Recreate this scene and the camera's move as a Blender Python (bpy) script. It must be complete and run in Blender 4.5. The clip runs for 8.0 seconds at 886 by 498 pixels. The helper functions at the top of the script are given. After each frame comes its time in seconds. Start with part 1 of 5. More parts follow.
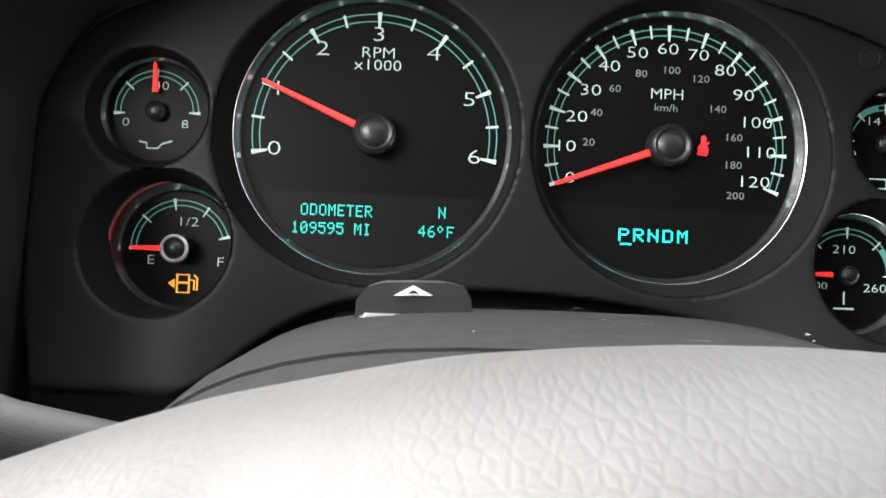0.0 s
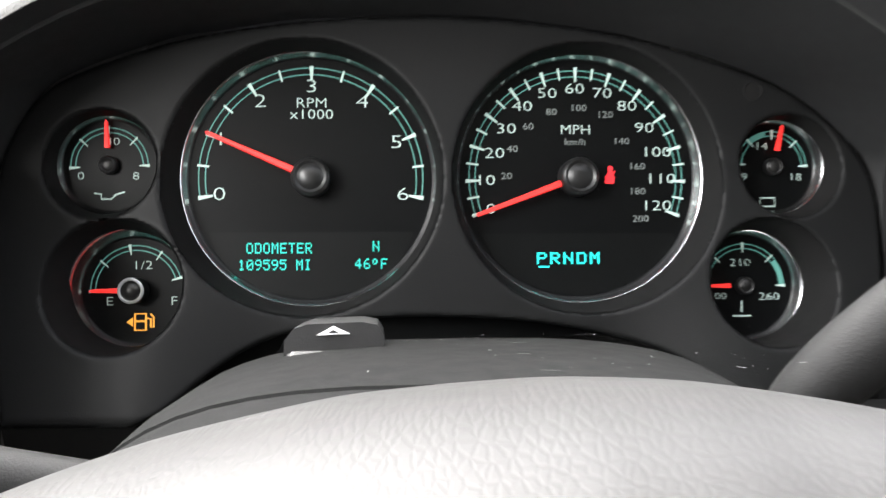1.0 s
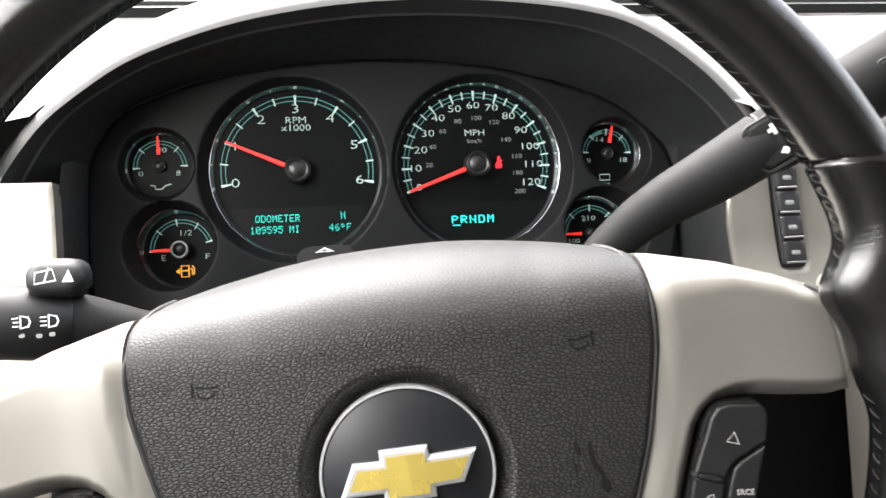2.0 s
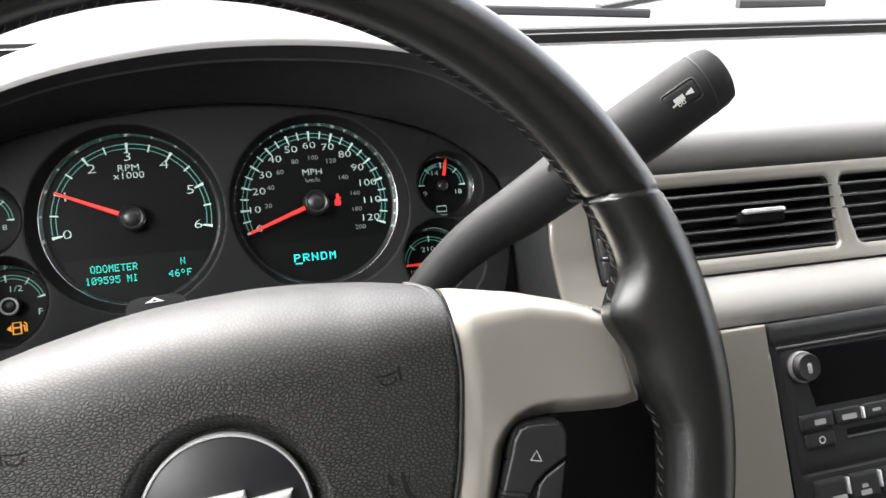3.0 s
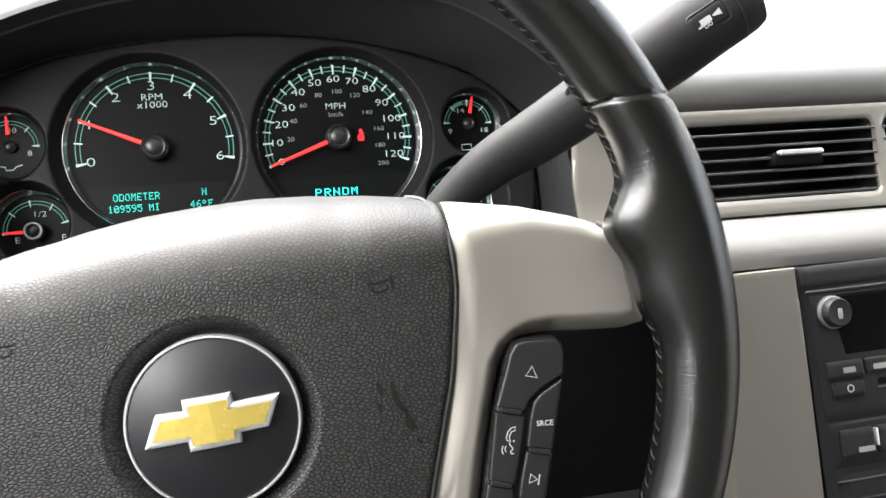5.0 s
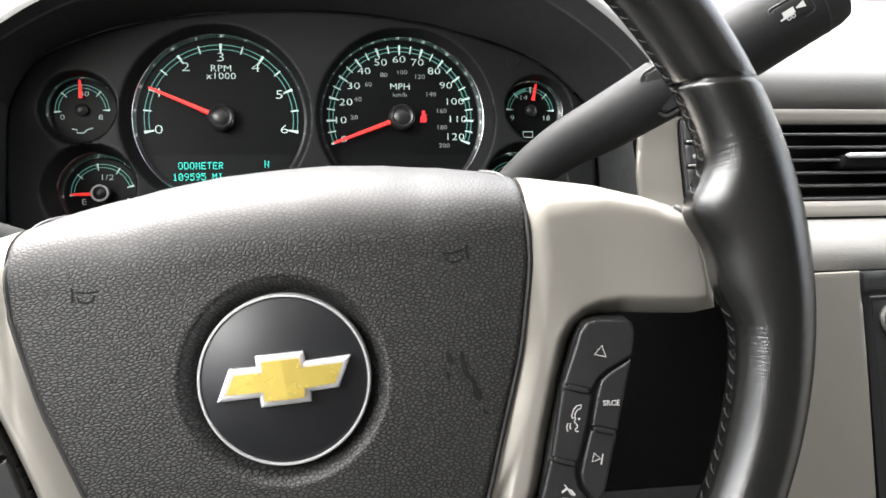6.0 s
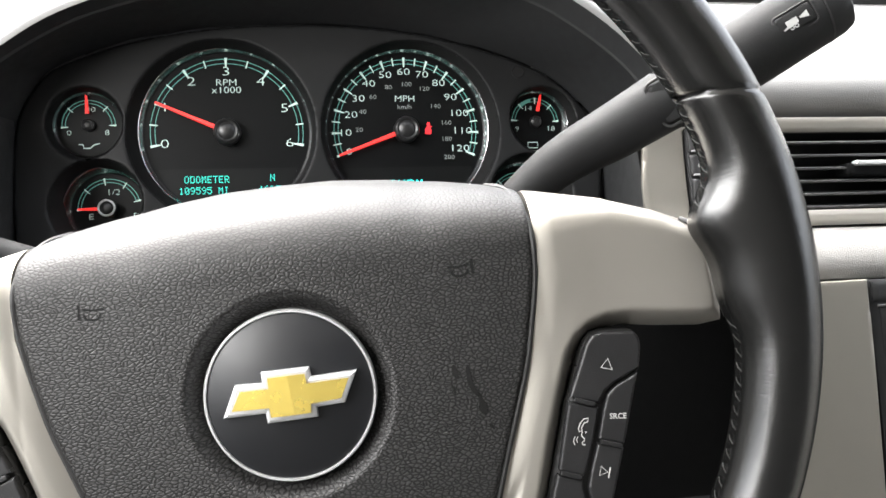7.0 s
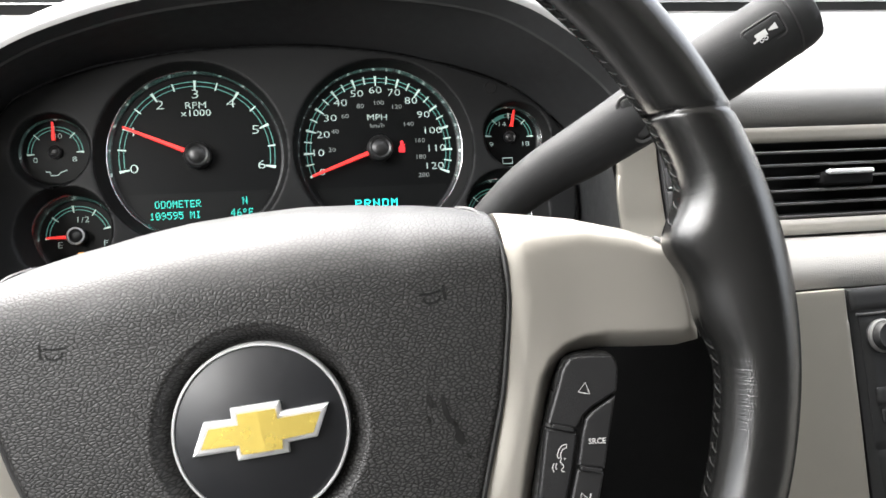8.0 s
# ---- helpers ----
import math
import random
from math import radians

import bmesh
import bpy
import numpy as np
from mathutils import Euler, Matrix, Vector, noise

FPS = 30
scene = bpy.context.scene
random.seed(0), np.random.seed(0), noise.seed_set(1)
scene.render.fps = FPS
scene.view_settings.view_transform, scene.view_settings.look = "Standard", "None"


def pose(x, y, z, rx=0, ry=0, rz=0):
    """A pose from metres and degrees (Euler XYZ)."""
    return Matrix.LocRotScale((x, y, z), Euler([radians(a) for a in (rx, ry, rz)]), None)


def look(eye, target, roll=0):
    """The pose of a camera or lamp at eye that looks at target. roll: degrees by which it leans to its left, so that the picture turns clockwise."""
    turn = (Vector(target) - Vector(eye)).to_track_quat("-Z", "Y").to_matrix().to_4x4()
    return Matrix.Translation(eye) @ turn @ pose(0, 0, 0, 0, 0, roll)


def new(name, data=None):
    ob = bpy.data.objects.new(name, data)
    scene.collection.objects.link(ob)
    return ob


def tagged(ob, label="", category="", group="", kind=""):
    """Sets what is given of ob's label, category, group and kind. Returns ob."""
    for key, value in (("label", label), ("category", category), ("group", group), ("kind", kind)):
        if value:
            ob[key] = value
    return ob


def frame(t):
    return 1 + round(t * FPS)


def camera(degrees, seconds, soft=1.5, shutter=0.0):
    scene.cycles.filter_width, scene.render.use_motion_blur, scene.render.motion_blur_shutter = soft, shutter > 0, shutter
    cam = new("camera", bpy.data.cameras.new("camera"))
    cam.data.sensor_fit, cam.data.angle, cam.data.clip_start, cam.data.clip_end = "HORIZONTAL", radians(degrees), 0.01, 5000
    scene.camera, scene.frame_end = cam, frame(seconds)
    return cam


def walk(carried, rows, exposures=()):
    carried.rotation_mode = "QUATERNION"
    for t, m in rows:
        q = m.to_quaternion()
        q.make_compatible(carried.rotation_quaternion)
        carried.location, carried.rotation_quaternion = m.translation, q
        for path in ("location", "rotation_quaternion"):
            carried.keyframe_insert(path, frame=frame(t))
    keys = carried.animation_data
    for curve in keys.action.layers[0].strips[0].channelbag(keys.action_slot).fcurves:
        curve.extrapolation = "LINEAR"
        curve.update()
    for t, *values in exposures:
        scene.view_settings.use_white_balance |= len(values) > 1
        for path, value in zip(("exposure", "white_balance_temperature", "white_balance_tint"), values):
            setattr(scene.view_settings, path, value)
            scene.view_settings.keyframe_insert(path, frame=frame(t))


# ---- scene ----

# Lengths are written in millimetres of the instrument panel's own frame: a to the right, b up along the
# dial faces, h out of the dials towards the driver. U turns them into metres of the world.
U = 0.00094
RAKE = 24.0          # how far the dial faces lean back
RISE = 0.80          # height of the dials' centre over the cab floor
RIG = pose(0, 0, RISE, -RAKE, 0, 0)
FACE = RIG @ pose(0, 0, 0, 90, 0, 0)

LENS = 55.09
PATH = [
    (0.0, -51.3, -396.9, -62.2, 91.30, -2.24, -2.37),
    (0.5, -49.5, -407.1, -51.7, 91.71, -1.26, -2.50),
    (1.0, -33.6, -438.0, -50.1, 91.59, 0.38, -4.14),
    (1.2, -33.2, -481.0, -48.4, 91.79, 0.92, -5.38),
    (1.3, -35.0, -509.7, -53.5, 91.85, 1.10, -5.72),
    (1.4, -39.0, -541.0, -59.5, 92.00, 1.22, -6.02),
    (1.5, -41.9, -572.9, -64.6, 92.06, 1.44, -6.20),
    (1.7, -45.6, -616.2, -79.2, 92.07, 1.91, -6.45),
    (2.8, -24.1, -677.8, -86.0, 93.01, 5.78, -13.28),
    (3.0, -17.4, -673.9, -85.5, 93.17, 6.49, -15.09),
    (3.5, -12.7, -670.0, -112.4, 91.43, 6.39, -14.30),
    (4.0, -2.5, -670.2, -113.0, 91.45, 7.05, -13.10),
    (4.2, 5.6, -672.3, -115.1, 91.53, 7.41, -12.83),
    (5.5, -1.2, -664.2, -110.7, 91.42, 2.70, -10.60),
    (6.0, -12.7, -664.6, -121.3, 91.40, 1.64, -9.51),
    (6.5, -15.1, -662.3, -124.3, 91.42, 1.66, -9.08),
    (7.0, -11.8, -665.0, -119.1, 91.99, 2.14, -9.02),
    (7.5, -10.4, -663.9, -118.5, 92.41, 2.59, -9.21),
    (8.0, -6.1, -659.6, -112.9, 92.65, 3.72, -10.15),
]

cam = camera(LENS, 8.0, 1.5, 0.3)
EXPOSURE = 2.65
walk(cam, [(t, RIG @ pose(x * U, y * U, z * U, rx, ry, rz)) for t, x, y, z, rx, ry, rz in PATH],
     [(0.0, EXPOSURE + 0.3), (0.5, EXPOSURE + 0.4), (1.0, EXPOSURE + 0.45), (1.3, EXPOSURE + 0.7), (1.5, EXPOSURE + 0.75), (1.7, EXPOSURE + 0.5), (2.8, EXPOSURE + 0.1), (3.5, EXPOSURE + 0.05), (5.3, EXPOSURE + 0.35), (8.0, EXPOSURE + 0.38)])

# ---- light ----
world = bpy.data.worlds.new("overcast_sky")
scene.world = world
world.use_nodes = True
wn = world.node_tree.nodes
sky = wn.new("ShaderNodeTexSky")
sky.sky_type, sky.sun_disc = "NISHITA", False
sky.sun_elevation, sky.sun_rotation = radians(54), radians(-32)
sky.air_density, sky.dust_density = 1.0, 6.0
desat = wn.new("ShaderNodeHueSaturation")
desat.inputs["Saturation"].default_value = 0.25
world.node_tree.links.new(sky.outputs[0], desat.inputs["Color"])
world.node_tree.links.new(desat.outputs[0], wn["Background"].inputs[0])
wn["Background"].inputs[1].default_value = 0.15
sun = new("sun", bpy.data.lights.new("sun", "SUN"))
sun.data.energy, sun.data.angle, sun.data.color = 1.15, radians(75), (1.0, 0.985, 0.965)
sun.matrix_world = look((-2.55, 4.08, 7.22), (0, 0, 0.6))

window_light = new("side_window_daylight", bpy.data.lights.new("side_window_daylight", "AREA"))
window_light.data.shape, window_light.data.size, window_light.data.size_y = "RECTANGLE", 0.8, 0.26
window_light.data.energy, window_light.data.color = 2.25, (1.0, 0.98, 0.95)
window_light.matrix_world = look((-0.59, -0.54, 1.22), (0.0, -0.48, 0.80))


# ---- materials ----
def material(name, colour, rough=0.5, metal=0.0, grain=0.0, size=1.0, mottle=0.12, spec=0.5, emit=0.0, coat=0.0, cells=False, streak=False, crease_shade=0.0, lie=None, worn=None):
    """A surface with fine relief (grain: its depth, size: millimetres) and slow variation of tone and gloss."""
    m = bpy.data.materials.new(name)
    m.use_nodes = True
    nt = m.node_tree
    b = nt.nodes["Principled BSDF"]
    b.inputs["Base Color"].default_value = (*colour, 1)
    b.inputs["Roughness"].default_value = rough
    b.inputs["Metallic"].default_value = metal
    b.inputs["Specular IOR Level"].default_value = spec
    b.inputs["Coat Weight"].default_value = coat
    b.inputs["Coat Roughness"].default_value = 0.14
    if emit:
        b.inputs["Emission Color"].default_value = (*colour, 1)
        b.inputs["Emission Strength"].default_value = emit
        return m
    co = nt.nodes.new("ShaderNodeTexCoord")
    if mottle:
        slow = nt.nodes.new("ShaderNodeTexNoise")
        slow.inputs["Scale"].default_value, slow.inputs["Detail"].default_value = 22, 6
        nt.links.new(co.outputs["Object"], slow.inputs["Vector"])
        tone = nt.nodes.new("ShaderNodeMix")
        tone.data_type = "RGBA"
        tone.inputs[6].default_value = (*[c * (1 - mottle) for c in colour], 1)
        tone.inputs[7].default_value = (*[min(1, c * (1 + mottle)) for c in colour], 1)
        nt.links.new(slow.outputs[0], tone.inputs[0])
        nt.links.new(tone.outputs[2], b.inputs["Base Color"])
        fine = nt.nodes.new("ShaderNodeTexNoise")
        fine.inputs["Scale"].default_value, fine.inputs["Detail"].default_value = 140, 5
        nt.links.new(co.outputs["Object"], fine.inputs["Vector"])
        gloss = nt.nodes.new("ShaderNodeMapRange")
        gloss.inputs[3].default_value, gloss.inputs[4].default_value = rough * (1 - 0.15 * min(1, mottle * 8)), min(1, rough * (1 + 0.2 * min(1, mottle * 8)))
        nt.links.new(fine.outputs[0], gloss.inputs[0])
        nt.links.new(gloss.outputs[0], b.inputs["Roughness"])
    if grain:
        bump = nt.nodes.new("ShaderNodeBump")
        bump.inputs["Strength"].default_value, bump.inputs["Distance"].default_value = min(1, grain), 0.0006
        if cells:
            place = co.outputs["Object"]
            if lie is not None:
                turned = nt.nodes.new("ShaderNodeMapping")
                turned.inputs["Rotation"].default_value = (0, 0, radians(lie))
                turned.inputs["Scale"].default_value = (0.66, 1.05, 1)
                nt.links.new(place, turned.inputs["Vector"])
                place = turned.outputs[0]
            warp = nt.nodes.new("ShaderNodeTexNoise")
            warp.inputs["Scale"].default_value = 500 / size
            nt.links.new(place, warp.inputs["Vector"])
            shift = nt.nodes.new("ShaderNodeMix")
            shift.data_type, shift.blend_type = "RGBA", "LINEAR_LIGHT"
            shift.inputs[0].default_value = 0.00022 * size
            nt.links.new(place, shift.inputs[6])
            nt.links.new(warp.outputs["Color"], shift.inputs[7])
            tex = nt.nodes.new("ShaderNodeTexVoronoi")
            tex.voronoi_dimensions, tex.feature = "2D" if lie is not None else "3D", "DISTANCE_TO_EDGE"
            tex.inputs["Scale"].default_value = 1000 / size
            nt.links.new(shift.outputs[2], tex.inputs["Vector"])
            curve = nt.nodes.new("ShaderNodeMapRange")
            curve.inputs[1].default_value, curve.inputs[2].default_value = 0.0, 0.32
            curve.interpolation_type = "SMOOTHSTEP"
            nt.links.new(tex.outputs["Distance"], curve.inputs[0])
            nt.links.new(curve.outputs[0], bump.inputs["Height"])
            if worn:
                # grain relief fades out towards the upper edge
                part_y = nt.nodes.new("ShaderNodeSeparateXYZ")
                nt.links.new(co.outputs["Object"], part_y.inputs[0])
                keep = nt.nodes.new("ShaderNodeMapRange")
                keep.inputs[1].default_value, keep.inputs[2].default_value = worn
                keep.inputs[3].default_value, keep.inputs[4].default_value = min(1, grain), 0.08
                nt.links.new(part_y.outputs[1], keep.inputs[0])
                nt.links.new(keep.outputs[0], bump.inputs["Strength"])
            # shade in the furrows between cells, multiplied into the base colour
            if crease_shade and mottle:
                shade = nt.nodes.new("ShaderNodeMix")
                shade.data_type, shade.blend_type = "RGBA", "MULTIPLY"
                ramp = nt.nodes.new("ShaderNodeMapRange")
                ramp.inputs[3].default_value, ramp.inputs[4].default_value = 1 - crease_shade, 1.0
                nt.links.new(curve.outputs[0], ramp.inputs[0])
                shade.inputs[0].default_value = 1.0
                # the painted furrow shade fades towards the upper edge too
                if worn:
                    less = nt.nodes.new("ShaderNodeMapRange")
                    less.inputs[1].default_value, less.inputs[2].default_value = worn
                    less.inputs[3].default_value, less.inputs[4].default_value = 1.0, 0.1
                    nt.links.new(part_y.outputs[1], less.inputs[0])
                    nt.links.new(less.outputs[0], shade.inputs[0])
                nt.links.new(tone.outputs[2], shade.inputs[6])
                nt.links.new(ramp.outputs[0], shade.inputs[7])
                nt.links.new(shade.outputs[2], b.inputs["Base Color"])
        else:
            tex = nt.nodes.new("ShaderNodeTexNoise")
            tex.inputs["Scale"].default_value, tex.inputs["Detail"].default_value = 1000 / size, 4
            if streak:
                sq = nt.nodes.new("ShaderNodeMapping")
                sq.inputs["Scale"].default_value = (0.04, 1, 1)
                nt.links.new(co.outputs["Object"], sq.inputs["Vector"])
                nt.links.new(sq.outputs[0], tex.inputs["Vector"])
            else:
                nt.links.new(co.outputs["Object"], tex.inputs["Vector"])
            nt.links.new(tex.outputs[0], bump.inputs["Height"])
        nt.links.new(bump.outputs[0], b.inputs["Normal"])
    return m


# paler than the charcoal plastic itself: windscreen glare put into the colour
DASH = material("lightened_dash_plastic", (0.15, 0.148, 0.143), 0.5, grain=0.3, size=1.1, cells=True)
HOODIN = material("matt_black_plastic", (0.0125, 0.013, 0.0135), 0.65, grain=0.3, size=0.8)
PANEL = material("charcoal_plastic", (0.024, 0.0245, 0.0245), 0.58, grain=0.35, size=0.7)
FACIA = material("charcoal_facia", (0.008, 0.0083, 0.0085), 0.5, grain=0.15, size=0.7, spec=0.2)
SLAT = material("dark_vent_plastic", (0.05, 0.05, 0.05), 0.42, grain=0.2, size=0.7)
ROLL = material("soft_grey_roll", (0.15, 0.146, 0.138), 0.55, grain=0.4, size=1.1, cells=True)
COLUMN = material("dull_black_column_plastic", (0.006, 0.0062, 0.0062), 0.75, grain=0.3, size=0.7, spec=0.09)
DUST = material("grey_dust", (0.25, 0.25, 0.25), 0.9)
LEVERPLASTIC = material("dark_lever_plastic", (0.0125, 0.0127, 0.0128), 0.6, grain=0.3, size=0.7, spec=0.2)
BLACK = material("dial_black", (0.0025, 0.0028, 0.003), 0.4, mottle=0.3, spec=0.13)
WELL = material("satin_black_well", (0.012, 0.012, 0.012), 0.6, mottle=0.2, spec=0.1)
CHROME = material("chrome", (0.7, 0.7, 0.71), 0.2, 1.0, mottle=0.05)
HUB = material("black_hub", (0.012, 0.012, 0.012), 0.35, mottle=0.2)
HUBRIM = material("grey_hub_rim", (0.6, 0.6, 0.6), 0.35, 0.3)
KNOBRING = material("satin_knob_ring", (0.16, 0.16, 0.157), 0.35, 0.5)
MARK = material("pale_green_print", (0.50, 0.64, 0.59), 0.6, emit=0.05)
TEAL = material("teal_backlit_line", (0.10, 0.30, 0.26), 0.6, emit=0.05)
DIM = material("dim_grey_print", (0.22, 0.25, 0.24), 0.6, mottle=0.1)
NEEDLE = material("lit_red_needle", (0.95, 0.035, 0.03), 0.5, emit=0.09)
LCD = material("teal_display_segments", (0.02, 0.62, 0.50), 0.5, emit=0.046)
LCDHOT = material("bright_teal_display_segments", (0.02, 0.85, 0.75), 0.5, emit=0.1)
AMBER = material("amber_lamp", (0.95, 0.40, 0.05), 0.5, emit=0.1)
REDLAMP = material("red_lamp", (0.95, 0.03, 0.04), 0.5, emit=0.11)
WHITE = material("white_print", (0.75, 0.75, 0.75), 0.6, mottle=0.05)
GREYPRINT = material("grey_print", (0.45, 0.45, 0.44), 0.6, mottle=0.05)
MATT = material("dull_black", (0.0025, 0.0026, 0.0027), 0.8, spec=0.1)
LEATHER = material("black_leather", (0.004, 0.004, 0.0039), 0.2, grain=0.09, size=0.8, mottle=0.03, spec=0.75, cells=True)


def add_creases(m, centres):
    """Fine folds that run across the leather, fanning out, where it is drawn in beside each spoke."""
    nt = m.node_tree
    b = nt.nodes["Principled BSDF"]
    old = b.inputs["Normal"].links[0].from_socket
    co = nt.nodes.new("ShaderNodeTexCoord")
    xyz = nt.nodes.new("ShaderNodeSeparateXYZ")
    nt.links.new(co.outputs["Object"], xyz.inputs[0])
    turn = nt.nodes.new("ShaderNodeMath")
    turn.operation = "ARCTAN2"
    nt.links.new(xyz.outputs[1], turn.inputs[0]), nt.links.new(xyz.outputs[0], turn.inputs[1])
    far = nt.nodes.new("ShaderNodeVectorMath")
    far.operation = "LENGTH"
    nt.links.new(co.outputs["Object"], far.inputs[0])
    row = nt.nodes.new("ShaderNodeCombineXYZ")
    nt.links.new(turn.outputs[0], row.inputs[0]), nt.links.new(far.outputs["Value"], row.inputs[1]), nt.links.new(xyz.outputs[2], row.inputs[2])
    stretch = nt.nodes.new("ShaderNodeMapping")
    stretch.inputs["Scale"].default_value = (260, 38, 38)
    nt.links.new(row.outputs[0], stretch.inputs["Vector"])
    folds = nt.nodes.new("ShaderNodeTexNoise")
    folds.inputs["Scale"].default_value, folds.inputs["Detail"].default_value, folds.inputs["Distortion"].default_value = 1.0, 2, 0.4
    nt.links.new(stretch.outputs[0], folds.inputs["Vector"])
    total = None
    for place, reach in centres:
        d = nt.nodes.new("ShaderNodeVectorMath")
        d.operation = "DISTANCE"
        d.inputs[1].default_value = place
        nt.links.new(co.outputs["Object"], d.inputs[0])
        near = nt.nodes.new("ShaderNodeMapRange")
        near.interpolation_type = "SMOOTHSTEP"
        near.inputs[1].default_value, near.inputs[2].default_value, near.inputs[3].default_value, near.inputs[4].default_value = 0.0, reach, 0.3, 0.0
        nt.links.new(d.outputs["Value"], near.inputs[0])
        if total is None:
            total = near.outputs[0]
        else:
            more = nt.nodes.new("ShaderNodeMath")
            more.operation = "MAXIMUM"
            nt.links.new(total, more.inputs[0]), nt.links.new(near.outputs[0], more.inputs[1])
            total = more.outputs[0]
    bump = nt.nodes.new("ShaderNodeBump")
    bump.inputs["Distance"].default_value = 0.0005
    nt.links.new(total, bump.inputs["Strength"]), nt.links.new(folds.outputs[0], bump.inputs["Height"]), nt.links.new(old, bump.inputs["Normal"])
    nt.links.new(bump.outputs[0], b.inputs["Normal"])


add_creases(LEATHER, [((s * 0.177 * math.cos(radians(d)), 0.177 * math.sin(radians(d)), 0.014), reach) for s in (-1, 1) for d, reach in ((-9, 0.03), (14, 0.02))])
PAD = material("grained_airbag_vinyl", (0.034, 0.0335, 0.033), 0.48, spec=0.27, grain=0.33, size=1.35, cells=True, mottle=0.1, crease_shade=0.8, lie=-55, worn=(0.026, 0.052))
SMEAR = material("dark_smear", (0.012, 0.0118, 0.0115), 0.7, mottle=0.5, spec=0.12)
SILVER = material("warm_silver_paint", (0.36, 0.342, 0.306), 0.34, 0.72, grain=0.05, size=0.6, mottle=0.06)
TRIM = material("brushed_champagne_trim", (0.25, 0.235, 0.206), 0.36, 0.65, grain=0.06, size=0.8, mottle=0.06)
BUTTON = material("black_rubber_button", (0.0085, 0.0085, 0.009), 0.5, grain=0.15, size=0.6)
STACK = material("dark_grey_radio_plastic", (0.013, 0.0134, 0.0137), 0.5, grain=0.25, size=0.6, spec=0.22)
WINDOW = material("display_window_black", (0.003, 0.0034, 0.0034), 0.45, mottle=0.2, spec=0.16)
MOULDSHADE = material("moulded_line_shade", (0.012, 0.012, 0.012), 0.8, spec=0.1)
SOFTPRINT = material("worn_grey_print", (0.22, 0.22, 0.215), 0.7, mottle=0.2)
SCREEN = material("dark_display_glass", (0.002, 0.002, 0.0025), 0.12, mottle=0.1, spec=0.22)
EMBLEM = material("gloss_black_badge", (0.006, 0.0065, 0.008), 0.42, mottle=0.1)
GOLD = material("gold_foil", (0.80, 0.62, 0.15), 0.26, 0.7, grain=0.45, size=9, mottle=0.16)
CHROMESAT = material("satin_chrome", (0.80, 0.80, 0.81), 0.34, 0.75, mottle=0.05)
THREAD = material("black_thread", (0.005, 0.005, 0.005), 0.6, grain=0.3, size=0.3)
HEADLINER = material("grey_headliner_cloth", (0.70, 0.69, 0.66), 0.9, grain=0.4, size=1.5)
CARPET = material("dark_carpet", (0.09, 0.09, 0.088), 0.95, grain=0.8, size=3)
DOORCARD = material("grey_door_panel", (0.28, 0.275, 0.26), 0.6, grain=0.4, size=1.2)
DARKCLOTH = material("dark_grey_cloth", (0.05, 0.049, 0.047), 0.9, grain=0.5, size=2)
RUBBER = material("black_rubber", (0.012, 0.012, 0.012), 0.6)
ASPHALT = material("damp_asphalt", (0.08, 0.08, 0.08), 0.8, grain=0.8, size=12)
HOODPAINT = material("white_car_paint", (0.8, 0.8, 0.8), 0.25, coat=0.6)


# ---- building helpers ----
def linked(name, me, mat, parent=None, label=""):
    ob = new(name, me)
    if mat:
        me.materials.append(mat)
    if parent:
        ob.parent = parent
    if label:
        ob["label"] = label
    return ob


def part(name, bm, mat, parent=None, label="", smooth=True, recalc=True):
    """Links a bmesh, given in millimetres, as one mesh object."""
    if recalc:
        bmesh.ops.recalc_face_normals(bm, faces=bm.faces)
    for v in bm.verts:
        v.co *= U
    me = bpy.data.meshes.new(name)
    for f in bm.faces:
        f.smooth = smooth
    if smooth:
        for e in bm.edges:
            if len(e.link_faces) == 2 and e.calc_face_angle(0) > 0.75:
                e.smooth = False
    bm.to_mesh(me)
    bm.free()
    return linked(name, me, mat, parent, label)


def thing(name, label, category, m=None, group="", kind=""):
    ob = new(name)
    ob.matrix_world = FACE if m is None else m
    return tagged(ob, label, category, group, kind)


def at(a, b, h, ra=0, rb=0, rh=0):
    """A pose in the panel's frame, from millimetres and degrees."""
    return FACE @ pose(a * U, b * U, h * U, ra, rb, rh)


def smooth_loop(pts, n=6, closed=True):
    """A Catmull-Rom curve through points of any dimension."""
    P = [Vector(p) for p in pts]
    out = []
    k = len(P)
    for i in range(k if closed else k - 1):
        p0, p1, p2, p3 = (P[j % k] if closed else P[max(0, min(k - 1, j))] for j in (i - 1, i, i + 1, i + 2))
        for s in range(n):
            t = s / n
            out.append(0.5 * (2 * p1 + (p2 - p0) * t + (2 * p0 - 5 * p1 + 4 * p2 - p3) * t * t + (3 * p1 - p0 - 3 * p2 + p3) * t ** 3))
    if not closed:
        out.append(P[-1])
    return out


def rounded(a0, b0, a1, b1, r, n=5):
    """A rectangle with rounded corners."""
    r = min(r, abs(a1 - a0) / 2 - 0.01, abs(b1 - b0) / 2 - 0.01)
    out = []
    for cx, cy, s in ((a1 - r, b1 - r, 0), (a0 + r, b1 - r, 90), (a0 + r, b0 + r, 180), (a1 - r, b0 + r, 270)):
        for i in range(n + 1):
            w = radians(s + 90 * i / n)
            out.append((cx + r * math.cos(w), cy + r * math.sin(w)))
    return out


def ring_points(a, b, r, n=64):
    return [(a + r * math.cos(2 * math.pi * i / n), b + r * math.sin(2 * math.pi * i / n)) for i in range(n)]


